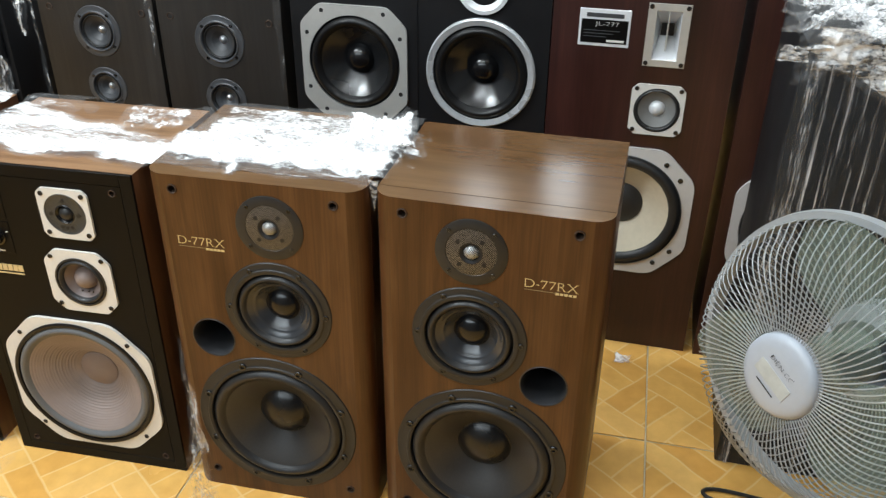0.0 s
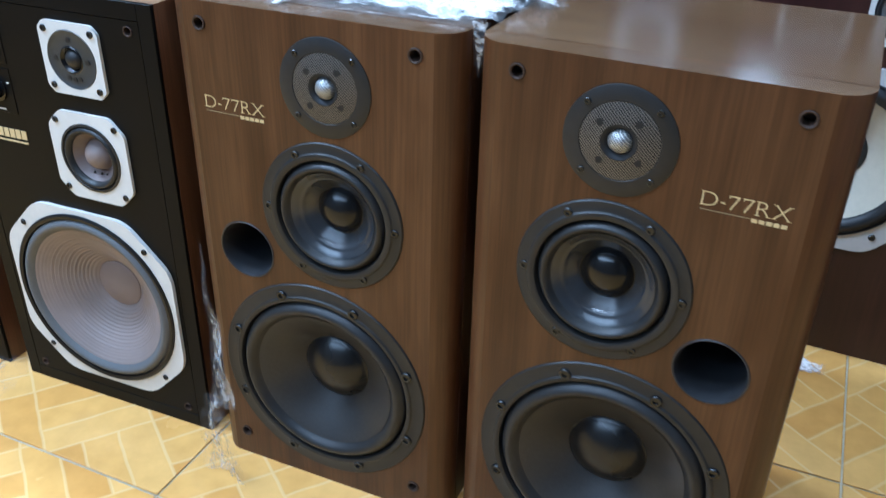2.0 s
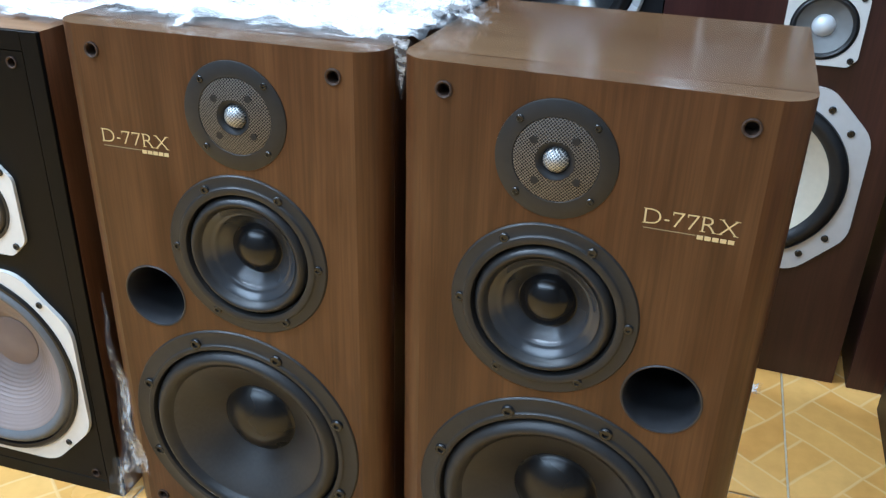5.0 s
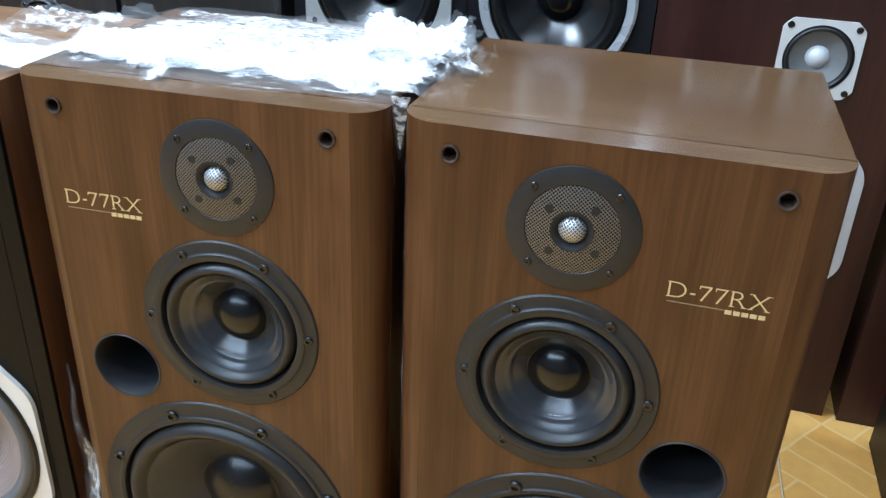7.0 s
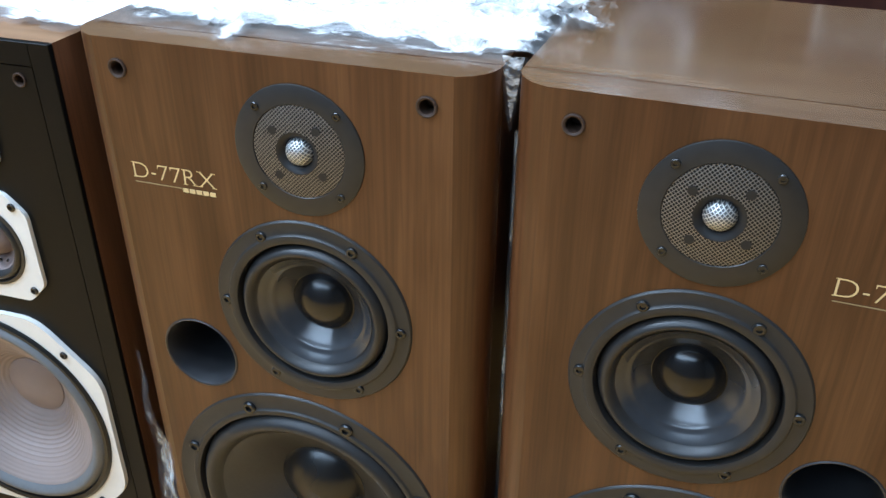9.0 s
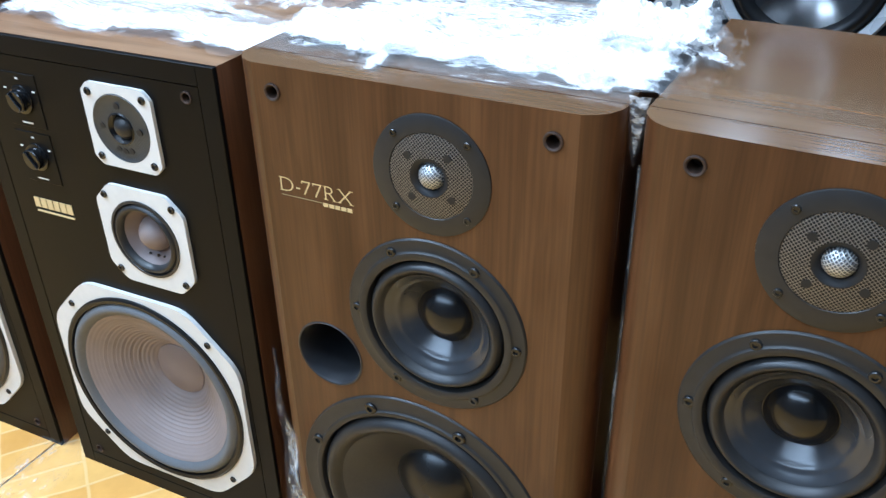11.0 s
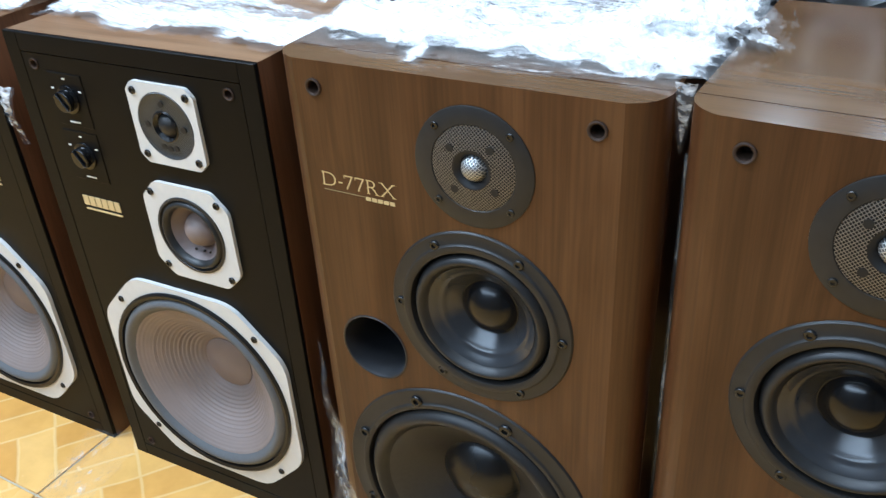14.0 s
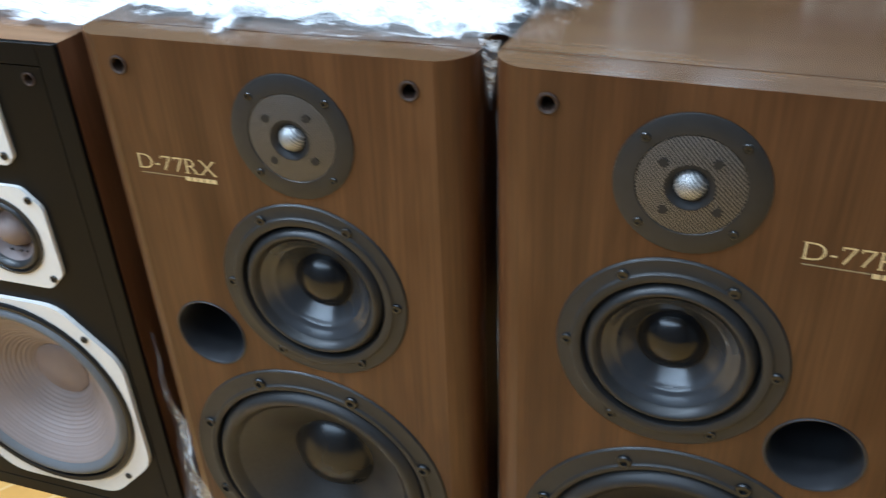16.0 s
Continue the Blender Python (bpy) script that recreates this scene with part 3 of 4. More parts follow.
    # grille sockets
    for hx, hz in ((-0.129, 0.6156), (0.129, 0.6156), (-0.129, 0.0411), (0.129, 0.0411)):
        shared("grille_socket", socket_mesh, top, pose(hx, 0, hz))
    # lettering
    lx = 0.0565 if side > 0 else -0.1320
    part("lettering", serif_words("D-77RX", 0.0140, 0.0775), gold, top, "pale gold printed model number", smooth=False, at=pose(lx, 0, 0.5208))
    part("underline", box_bm(0, 0.0445, -0.0003, 0.0, 0, 0.0009), gold_dim, top, smooth=False, at=pose(lx, 0, 0.5160))
    for k in range(5):
        part("maker_mark", box_bm(0, 0.0052, -0.0003, 0.0, 0, 0.0038), gold, top, smooth=False, at=pose(lx + 0.0455 + 0.0064 * k, 0, 0.5132))
    return top


speaker_a = walnut_monitor("walnut veneered three-way loudspeaker with bare glossy top, on tiled floor", 1)
speaker_a.matrix_basis = pose(0.0, 0.0, 0)
speaker_b = walnut_monitor("walnut veneered three-way loudspeaker with torn plastic film on top", -1)
speaker_b.matrix_basis = pose(-0.3626, -0.0102, 0, 0, 0, 2.25)

W2, H2, D2 = 0.347, 0.622, 0.290


def ribbed_cone(r0, r1, h0, depth, n=60):
    """Profile of a paper cone with pressed ribs in its middle band."""
    out = []
    for i in range(n + 1):
        q = i / n
        rib = 0.00055 * math.sin(2 * math.pi * q * 17) * min(1.0, max(0.0, (q - 0.10) / 0.12)) * min(1.0, max(0.0, (0.92 - q) / 0.12))
        out.append((r0 + (r1 - r0) * q, h0 - (h0 + depth) * q ** 1.04 + rib))
    return out


def plate_driver(parent, name, x, z, outline, hole_r, screws, plate_mat, thick, label=""):
    """A cast plate with a round opening and four corner screws; returns it for the pieces inside."""
    ob = part(name, holed_panel(outline, [circle(0, 0, hole_r, 56)], -thick, thick + 0.004), plate_mat, parent, label, at=pose(x, 0, z))
    for sx, sz in screws:
        shared("screw", screw_mesh, ob, pose(sx, -thick, sz) @ Matrix.Scale(0.95, 4))
    return ob


def black_front_speaker(label, side=1):
    """Three-way cabinet; side +1 puts the level controls on the left, -1 builds its mirrored partner."""
    top = thing("loudspeaker", label, "loudspeaker", group="black-fronted three-way loudspeakers")
    part("body", shell_bm(-W2 / 2, W2 / 2, 0.006, D2, 0, H2), [teak, teak_top_lit, hole_dark], top, smooth=False)
    # black edge strips and inner panel with a fine joint between them
    e = 0.021
    for nm, b in (("edge_strip", (-W2 / 2, -W2 / 2 + e, 0, H2)), ("edge_strip", (W2 / 2 - e, W2 / 2, 0, H2)),
                  ("edge_strip", (-W2 / 2 + e, W2 / 2 - e, H2 - e, H2)), ("edge_strip", (-W2 / 2 + e, W2 / 2 - e, 0, e))):
        part(nm, box_bm(b[0], b[1], 0.0, 0.0058, b[2], b[3], 0.0006, 1), black_paint, top)
    wx, wz = 0.0030 * side, 0.1858
    mx, mz = 0.0460 * side, 0.4134
    ux, uz = 0.0465 * side, 0.5430
    g = 0.0008
    hx = W2 / 2 - e - g
    holes = [circle(wx, wz, 0.128, 56), circle(mx, mz, 0.046, 40), circle(ux, uz, 0.036, 36)]
    holes += [circle(a, c, 0.0055, 16) for a in (-0.136, 0.136) for c in (0.588, 0.032)]
    part("baffle", holed_panel([(-hx, e + g), (hx, e + g), (hx, H2 - e - g), (-hx, H2 - e - g)], holes, 0.0004, 0.0056), black_paint, top)
    # woofer
    wo = plate_driver(top, "woofer", wx, wz, softened(octagon(0.1430, 0.1430, 0.066), 0.02), 0.132,
                      [(-0.1047, 0.1045), (0.1047, 0.1045), (0.1047, -0.1045), (-0.1047, -0.1045)], white_plate, 0.005, "off-white cast frame")
    part("gasket", lathe([(0.1365, 0.0045), (0.1362, 0.0070), (0.1335, 0.0085), (0.1290, 0.0075), (0.1275, 0.002)], 72), rubber_black, wo)
    part("surround", lathe([(0.1285, 0.002)] + roll(0.1285, 0.1110, 0.003, 0.0065, 10) + [(0.108, 0.000)], 72), grey_surround, wo, "grey cloth roll surround")
    part("cone", lathe(ribbed_cone(0.1105, 0.0360, 0.003, 0.0475), 72), mauve_cone, wo, "ribbed grey-brown paper cone")
    part("dust_cap", lathe([(0.0375, -0.0475), (0.0374, -0.0455), (0.0366, -0.0448)] + dome(0.0362, -0.0452, 0.0075, 10), 48), mauve_cap, wo)
    # midrange
    mi = plate_driver(top, "midrange", mx, mz, softened(octagon(0.0605, 0.0605, 0.021), 0.006), 0.047,
                      [(-0.0467, 0.0467), (0.0467, 0.0467), (0.0467, -0.0467), (-0.0467, -0.0467)], white_plate, 0.004, "off-white cast frame")
    part("surround", lathe([(0.0475, 0.003), (0.0468, 0.0052), (0.044, 0.0056)] + roll(0.0425, 0.034, 0.003, 0.004, 8) + [(0.033, 0.0)], 48), rubber, mi)
    part("cone", lathe([(0.0350, 0.002), (0.030, -0.004), (0.024, -0.010), (0.018, -0.0155)], 48), mauve_dark, mi)
    part("dust_cap", lathe([(0.0210, -0.0125)] + dome(0.0205, -0.0120, 0.0165, 10), 36), mauve_cap, mi)
    for dx in (-0.009, 0.003, 0.012):
        part("rivet", lathe([(0.0016, 0), (0.0014, 0.0016), (0, 0.002)], 10), screw_steel, mi, at=pose(dx, 0.0075, -0.0245))
    # tweeter
    tw = plate_driver(top, "tweeter", ux, uz, softened(octagon(0.0455, 0.0455, 0.0095), 0.003), 0.0372,
                      [(-0.0356, 0.0353), (0.0356, 0.0353), (0.0356, -0.0353), (-0.0356, -0.0353)], white_plate, 0.004, "off-white cast frame")
    part("tweeter_dish", lathe([(0.0375, 0.003), (0.036, 0.0045), (0.033, 0.003), (0.017, 0.0045)], 48), gauze_dark, tw, "dark perforated disc")
    part("tweeter_horn", lathe([(0.0175, 0.0045), (0.016, 0.0055), (0.012, 0.001)], 36), cap_gloss, tw)
    part("tweeter_dome", lathe([(0.0122, 0.0)] + dome(0.012, 0.001, 0.007, 8), 28), plate_black, tw)
    for a, q in ((90, 0.0035), (0, 0.0035), (180, 0.0035), (250, 0.0032), (270, 0.0032), (290, 0.0032)):
        an = radians(a)
        part("dish_hole", lathe([(q, 0.0), (q, 0.0048), (0, 0.0048)], 12), hole_dark, tw, at=pose(0.0245 * math.cos(an), 0, 0.0245 * math.sin(an)))
    # level controls
    for kz in (0.5515, 0.4840):
        pl = part("level_control", box_bm(-0.0265, 0.0265, -0.0006, 0.001, -0.0305, 0.0305, 0.0004, 1), black_paint, top, smooth=False, at=pose(-0.0945 * side, 0, kz))
        part("knob", lathe([(0.0165, 0), (0.0160, 0.002), (0.0125, 0.0025), (0.012, 0.009), (0.011, 0.010), (0, 0.0102)], 28), cap_gloss, pl, at=pose(0, -0.0008, 0.001))
        part("pointer", box_bm(-0.011, 0.011, -0.0135, -0.0105, -0.0032, 0.0032, 0.0008, 1), cap_gloss, pl, smooth=False, at=pose(0, 0, 0.001, 0, 52, 0))
        for bx, bz, bw in ((0, -0.0255, 0.016), (-0.021, 0.012, 0.004), (0.021, 0.012, 0.004), (0, 0.0245, 0.004)):
            part("scale_mark", box_bm(-bw / 2, bw / 2, -0.0012, -0.0008, -0.0009, 0.0009), print_white, pl, smooth=False, at=pose(bx, 0, bz))
    # maker's plate as plain shapes
    nx = -0.1215 if side > 0 else 0.0615
    for i in range(6):
        part("maker_mark", box_bm(0, 0.0085, -0.0005, 0.0004, 0, 0.0125), gold, top, smooth=False, at=pose(nx + i * 0.0101, 0, 0.4180))
    part("model_mark", box_bm(0, 0.058, -0.0005, 0.0004, 0, 0.0022), gold, top, smooth=False, at=pose(nx + 0.001, 0, 0.4120))
    for hx_, hz_ in ((-0.136, 0.588), (0.136, 0.588), (-0.136, 0.032), (0.136, 0.032)):
        shared("grille_socket", socket_mesh, top, pose(hx_, 0.0004, hz_) @ Matrix.Scale(0.8, 4))
    return top


speaker_y = black_front_speaker("reddish walnut loudspeaker with black front and off-white driver frames")
speaker_y.matrix_basis = pose(-0.7423, -0.0138, 0, 0, 0, 3.24)
speaker_z = black_front_speaker("reddish walnut loudspeaker with black front, mirrored partner under torn film", -1)
speaker_z.matrix_basis = pose(-1.1380, -0.0340, 0, 0, 0, 3.5)


# ---------------- back row ----------------
YB = 0.637


def horn_speaker():
    """Tall dark red three-way cabinet with a horn, a small mid driver and a big cream-coned woofer."""
    top = thing("loudspeaker", "tall dark red wooden loudspeaker with cream woofer cone and silver horn", "loudspeaker", group="tall dark red loudspeakers")
    w, h, d = 0.357, 0.840, 0.34
    part("body", shell_bm(-w / 2, w / 2, 0.012, d, 0, h), [mahogany, mahogany, hole_dark], top, smooth=False)
    wx, wz = -0.005, 0.345
    holes = [circle(wx, wz, 0.131, 56), circle(0.044, 0.577, 0.0455, 40), [(0.016, 0.672), (0.072, 0.672), (0.072, 0.784), (0.016, 0.784)]]
    part("baffle", holed_panel([(-w / 2, 0), (w / 2, 0), (w / 2, h), (-w / 2, h)], holes, 0, 0.0118), mahogany, top)
    wo = part("woofer", holed_panel(softened(octagon(0.148, 0.148, 0.068), 0.02), [circle(0, 0, 0.130, 56)], -0.006, 0.01), cast_silver, top, "silver octagonal woofer frame", at=pose(wx, 0, wz))
    part("surround", lathe([(0.131, 0.004), (0.129, 0.010)] + roll(0.128, 0.104, 0.006, 0.007, 8) + [(0.102, 0.0)], 64), rubber, wo)
    part("cone", lathe([(0.1045, 0.004), (0.085, -0.012), (0.06, -0.030), (0.044, -0.040)], 64), cream_cone, wo, "cream paper cone")
    part("dust_cap", lathe([(0.0475, -0.037)] + dome(0.047, -0.0365, 0.017, 10), 40), cone_black, wo, "black dust cap")
    for i in range(4):
        for da in (-9, 9):
            an = math.pi / 4 + math.pi / 2 * i + radians(da)
            shared("screw", screw_mesh, wo, pose(0.1445 * math.cos(an), -0.006, 0.1445 * math.sin(an)) @ Matrix.Scale(1.2, 4))
    mi = part("midrange", holed_panel(softened(octagon(0.053, 0.053, 0.012), 0.003), [circle(0, 0, 0.046, 40)], -0.004, 0.008), white_plate, top, "off-white square frame", at=pose(0.044, 0, 0.577))
    part("surround", lathe([(0.0462, 0.003), (0.0455, 0.005)] + roll(0.0445, 0.038, 0.003, 0.003, 6) + [(0.037, 0)], 48), rubber, mi)
    part("cone", lathe([(0.0382, 0.001), (0.028, -0.006), (0.013, -0.012)], 48), cone_grey, mi)
    part("dust_cap", lathe([(0.0160, -0.011)] + dome(0.0155, -0.0105, 0.010, 8), 28), disc_silver, mi, "silver dust cap")
    for sx in (-1, 1):
        for sz in (-1, 1):
            shared("screw", screw_mesh, mi, pose(0.0435 * sx, -0.004, 0.0435 * sz))
    # horn: flared throat between side walls
    ho = part("horn", holed_panel([(-0.040, -0.061), (0.040, -0.061), (0.040, 0.061), (-0.040, 0.061)], [[(-0.024, -0.048), (0.024, -0.048), (0.024, 0.048), (-0.024, 0.048)]], -0.004, 0.004), silver_plate, top, "silver cast horn", at=pose(0.044, 0, 0.728))
    bm = bmesh.new()
    a = [bm.verts.new(v) for v in ((-0.024, -0.002, -0.048), (0.024, -0.002, -0.048), (0.024, -0.002, 0.048), (-0.024, -0.002, 0.048))]
    c = [bm.verts.new(v) for v in ((-0.014, 0.05, -0.012), (0.014, 0.05, -0.012), (0.014, 0.05, 0.012), (-0.014, 0.05, 0.012))]
    for i in range(4):
        bm.faces.new((a[i], a[(i + 1) % 4], c[(i + 1) % 4], c[i]))
    bm.faces.new(c)
    part("horn_throat", bm, disc_silver, ho, smooth=False)
    part("horn_vane", box_bm(-0.0012, 0.0012, 0.0, 0.045, -0.03, 0.046), silver_plate, ho, smooth=False)
    part("throat_plug", box_bm(-0.013, 0.013, 0.046, 0.0495, -0.0118, 0.0118), hole_dark, ho, smooth=False)
    for sx in (-1, 1):
        for sz in (-1, 1):
            shared("screw", screw_mesh, ho, pose(0.034 * sx, -0.004, 0.055 * sz))
    # badge
    ba = part("badge", box_bm(-0.0495, 0.0495, -0.002, 0.0, -0.0365, 0.0365, 0.0008, 1), disc_silver, top, "silver and black maker's badge", smooth=False, at=pose(-0.076, 0, 0.7345))
    part("badge_field", box_bm(-0.045, 0.045, -0.0028, -0.002, -0.030, 0.016), black_paint, ba, smooth=False)
    part("maker_mark", box_bm(-0.036, 0.036, -0.0028, -0.002, 0.0205, 0.0285), grey_mid, ba, smooth=False)
    bm, wd = text_bm("JL-777", 0.010)
    part("lettering", stretch(bm, 0.046 / wd), print_white, ba, smooth=False, at=pose(-0.018, -0.0028, 0.002))
    for k in range(3):
        part("small_print", box_bm(-0.04, 0.03 - 0.012 * k, -0.0032, -0.0028, 0, 0.0016), grey_mid, ba, smooth=False, at=pose(0, 0, -0.006 - 0.006 * k))
    part("badge_strip", box_bm(0.006, 0.040, -0.0034, -0.0028, -0.027, -0.0225), print_white, ba, smooth=False)
    return top


horn_a = horn_speaker()
horn_a.matrix_basis = pose(0.170, YB, 0)
copy_thing(horn_a, pose(0.548, YB - 0.004, 0))


def tall_black(label, square):
    top = thing("loudspeaker", label, "loudspeaker", group="tall black loudspeakers")
    w, h, d, wz = 0.280, 0.90, 0.33, 0.621
    part("body", shell_bm(-w / 2, w / 2, 0.012, d, 0, h), [black_box, black_box, hole_dark], top, smooth=False)
    part("baffle", holed_panel([(-w / 2, 0), (w / 2, 0), (w / 2, h), (-w / 2, h)], [circle(0, wz, 0.101, 56)], 0, 0.0118), black_box, top)
    at = pose(0, 0, wz)
    if square:
        wo = part("woofer", holed_panel(softened(octagon(0.118, 0.123, 0.042), 0.012), [circle(0, 0, 0.102, 56)], -0.006, 0.009), silver_plate, top, "silver octagonal frame", at=at)
        for sx, sz in ((0.068, 0.1085), (0.1035, 0.060)):
            for a in (-1, 1):
                for c in (-1, 1):
                    part("frame_hole", lathe([(0.0046, 0), (0.0046, 0.0064), (0, 0.0064)], 14), hole_dark, wo, at=pose(a * sx, 0, c * sz))
    else:
        wo = part("woofer", lathe([(0.1155, 0), (0.1155, 0.006), (0.112, 0.010), (0.101, 0.007), (0.0985, 0.0)], 64), ring_silver, top, "satin silver ring", at=at)
        up = part("midrange", lathe([(0.054, 0), (0.0535, 0.006), (0.046, 0.007), (0.03, -0.004), (0.018, -0.010), (0, -0.008)], 48), disc_silver, top, "silver midrange disc", at=pose(0.002, 0, 0.797))
    part("surround", lathe([(0.103, 0.0), (0.100, 0.005)] + roll(0.098, 0.078, 0.003, 0.008, 8) + [(0.076, 0.0)], 64), rubber_black, wo)
    part("cone", lathe([(0.0785, 0.002), (0.070, -0.006), (0.05, -0.022), (0.03, -0.034)], 64), cone_polished, wo)
    part("dust_cap", lathe([(0.0325, -0.031)] + dome(0.032, -0.0305, 0.020, 10), 40), cap_gloss, wo)
    return top


tall_black("tall black loudspeaker with silver octagonal woofer frame", True).matrix_basis = pose(-0.4255, YB - 0.003, 0)
tall_black("tall black loudspeaker with round silver woofer ring", False).matrix_basis = pose(-0.1505, YB - 0.001, 0)


def charcoal_speaker():
    top = thing("loudspeaker", "charcoal wood loudspeaker with two small grey-framed drivers", "loudspeaker", group="charcoal loudspeakers")
    w, h, d = 0.296, 0.742, 0.30
    part("body", shell_bm(-w / 2, w / 2, 0.012, d, 0, h), [charcoal_wood, charcoal_wood, hole_dark], top, smooth=False)
    zs = (0.641, 0.507)
    part("baffle", holed_panel([(-w / 2, 0), (w / 2, 0), (w / 2, h), (-w / 2, h)], [circle(-0.004, zs[0], 0.048, 40), circle(-0.004, zs[1], 0.040, 40), circle(0, 0.245, 0.11, 48)], 0, 0.0118), charcoal_wood, top)
    for zc, R in ((zs[0], 0.0595), (zs[1], 0.0500)):
        cone_driver(top, "midrange", -0.004, zc, R, 4, R * 0.84, radians(50), grey_mid, rubber, cone_dull, silver_dome, step=R * 0.78, gap=R * 0.68,
                    inner=R * 0.56, cap=R * 0.15, depth=R * 0.30, rise=R * 0.10, lip=0.003, rib=0.001, screw_size=0.9)
    cone_driver(top, "woofer", 0, 0.245, 0.125, 8, 0.115, 0, grey_mid, rubber, cone_black, cap_gloss, step=0.110, gap=0.102, inner=0.085, cap=0.036, depth=0.034, rise=0.016)
    for hx in (-0.118, 0.118):
        shared("grille_socket", socket_mesh, top, pose(hx, 0, 0.690))
    return top


ch = charcoal_speaker()
ch.matrix_basis = pose(-0.7365, YB - 0.004, 0)
copy_thing(ch, pose(-1.0430, YB - 0.004, 0))


def grille_speaker(w, h, badge):
    top = thing("loudspeaker", "black loudspeaker with cloth grille and small pale badge", "loudspeaker")
    part("body", box_bm(-w / 2, w / 2, 0.022, 0.33, 0, h, 0.003, 2), black_box, top)
    part("grille", box_bm(-w / 2 + 0.012, w / 2 - 0.012, 0.0, 0.0215, 0.02, h - 0.012, 0.006, 2), black_box, top)
    if badge:
        part("badge", box_bm(-0.014, 0.014, -0.002, 0.0, -0.012, 0.012, 0.002, 1), ring_silver, top, "plain silver badge", at=pose(0.01, 0, 0.55))
    return top


grille_speaker(0.40, 0.80, True).matrix_basis = pose(-1.50, YB - 0.02, 0)
grille_speaker(0.36, 0.86, False).matrix_basis = pose(-1.93, YB + 0.02, 0)

# film-wrapped black loudspeaker behind the fan
wrapped = thing("wrapped_loudspeaker", "tall black loudspeaker wrapped in streaked stretch film", "loudspeaker", pose(0.577, 0.286, 0))
part("body", box_bm(-0.165, 0.165, 0, 0.30, 0, 0.83, 0.004, 2), black_box, wrapped)


# ---------------- stretch film ----------------
def film_sheet(name, label, mat, w, d, nx, ny, edge, height, seed, m, soft_edge=0.10, ripple=(10, 55), crease=0.20):
    """A torn sheet of film lying in the local xy plane. edge(u, v) > 0 keeps a cell; wrinkles rise up to height."""
    bm = bmesh.new()
    layers = bm.verts.layers.float.new("layers")
    off = Vector((seed * 3.1, seed * 1.7, seed))
    grid = {}
    for i in range(nx + 1):
        for j in range(ny + 1):
            u, v = i / nx, j / ny
            x, y = (u - 0.5) * w, (v - 0.5) * d
            p = Vector((x, y, 0))
            a = noise.noise(p * 14 + off)
            b = noise.noise(Vector((x * ripple[0], y * ripple[1], 0)) + off)
            c = abs(noise.noise(Vector((x * 70, y * 90, 3)) + off)) + 0.8 * abs(noise.noise(Vector((x * 150, y * 210, 7)) + off))
            near, far = noise.voronoi(Vector((x * 26 + 0.5 * a, y * 34, seed)))[0][:2]
            fold = max(0.0, 1 - (far - near) * 3.2) ** 1.5
            z = height * max(0.0, 0.26 + 0.5 * a + 0.35 * b + 0.17 * c + crease * fold) + 0.0015
            grid[i, j] = (u, v, Vector((x, y, z)))
    verts = {}
    for i in range(nx):
        for j in range(ny):
            u, v = (i + 0.5) / nx, (j + 0.5) / ny
            rag = 0.045 * noise.noise(Vector((u * 9, v * 9, 0)) + off) + 0.022 * noise.noise(Vector((u * 34, v * 34, 5)) + off)
            if edge(u, v) + rag > 0:
                q = []
                for a, b in ((i, j), (i + 1, j), (i + 1, j + 1), (i, j + 1)):
                    if (a, b) not in verts:
                        verts[a, b] = bm.verts.new(grid[a, b][2])
                        verts[a, b][layers] = min(1.0, max(0.0, (edge(grid[a, b][0], grid[a, b][1]) + rag) / soft_edge))
                    q.append(verts[a, b])
                bm.faces.new(q)
    ob = part(name, bm, mat)
    ob.matrix_basis = m
    return tagged(ob, label, "plastic film")


def inset(u, v, l, r, f, b):
    return min(u - l, r - u, v - f, b - v)


def tongue(u, v, cu, cv, ru, rv):
    return 0.09 * (1 - math.hypot((u - cu) / ru, (v - cv) / rv))


film_sheet("plastic_film", "torn milky stretch film heaped on a walnut loudspeaker top", film_dense, 0.40, 0.30, 190, 140,
           lambda u, v: max(min(3 * inset(u, v, 0.0, 0.965, 0.145 + 0.018 * math.sin(u * 13) + 0.010 * math.sin(u * 37) - 0.02 * u, 2.0), 0.40 * (0.74 + 0.24 * u - v)), 2 * tongue(u, v, 0.36, 0.115, 0.040, 0.075)),
           0.019, 3, pose(-0.3546, 0.1398, H1, 0, 0, 2.25), 0.17)
film_sheet("plastic_film", "hazy film lying before the torn film on a loudspeaker top", film_haze, 0.345, 0.10, 90, 30,
           lambda u, v: inset(u, v, 0.0, 1.0, 0.22 + 0.06 * math.sin(u * 17), 1.2), 0.0015, 6, pose(-0.3640, 0.0430, H1 + 0.0003, 0, 0, 2.25))
film_sheet("plastic_film", "clear shiny stretch film over the rear of a walnut loudspeaker", film_light, 0.345, 0.30, 70, 60,
           lambda u, v: inset(u, v, 0.0, 1.0, 0.10, 1.0), 0.004, 5, pose(-0.3680, 0.1440, H1 + 0.0005, 0, 0, 2.25))
film_sheet("plastic_film", "torn streaky stretch film across a black-fronted loudspeaker's top", film_streaky, 0.37, 0.30, 150, 120,
           lambda u, v: max(2 * inset(u, v, -0.04, 1.06, 0.15 - 0.06 * u + 0.025 * math.sin(u * 12) + 0.012 * math.sin(u * 31), 0.86 - 0.38 * u), tongue(u, v, 0.15, 0.85, 0.22, 0.2)),
           0.014, 9, pose(-0.7445, 0.1330, H2, 0, 0, 3.24), 0.15)
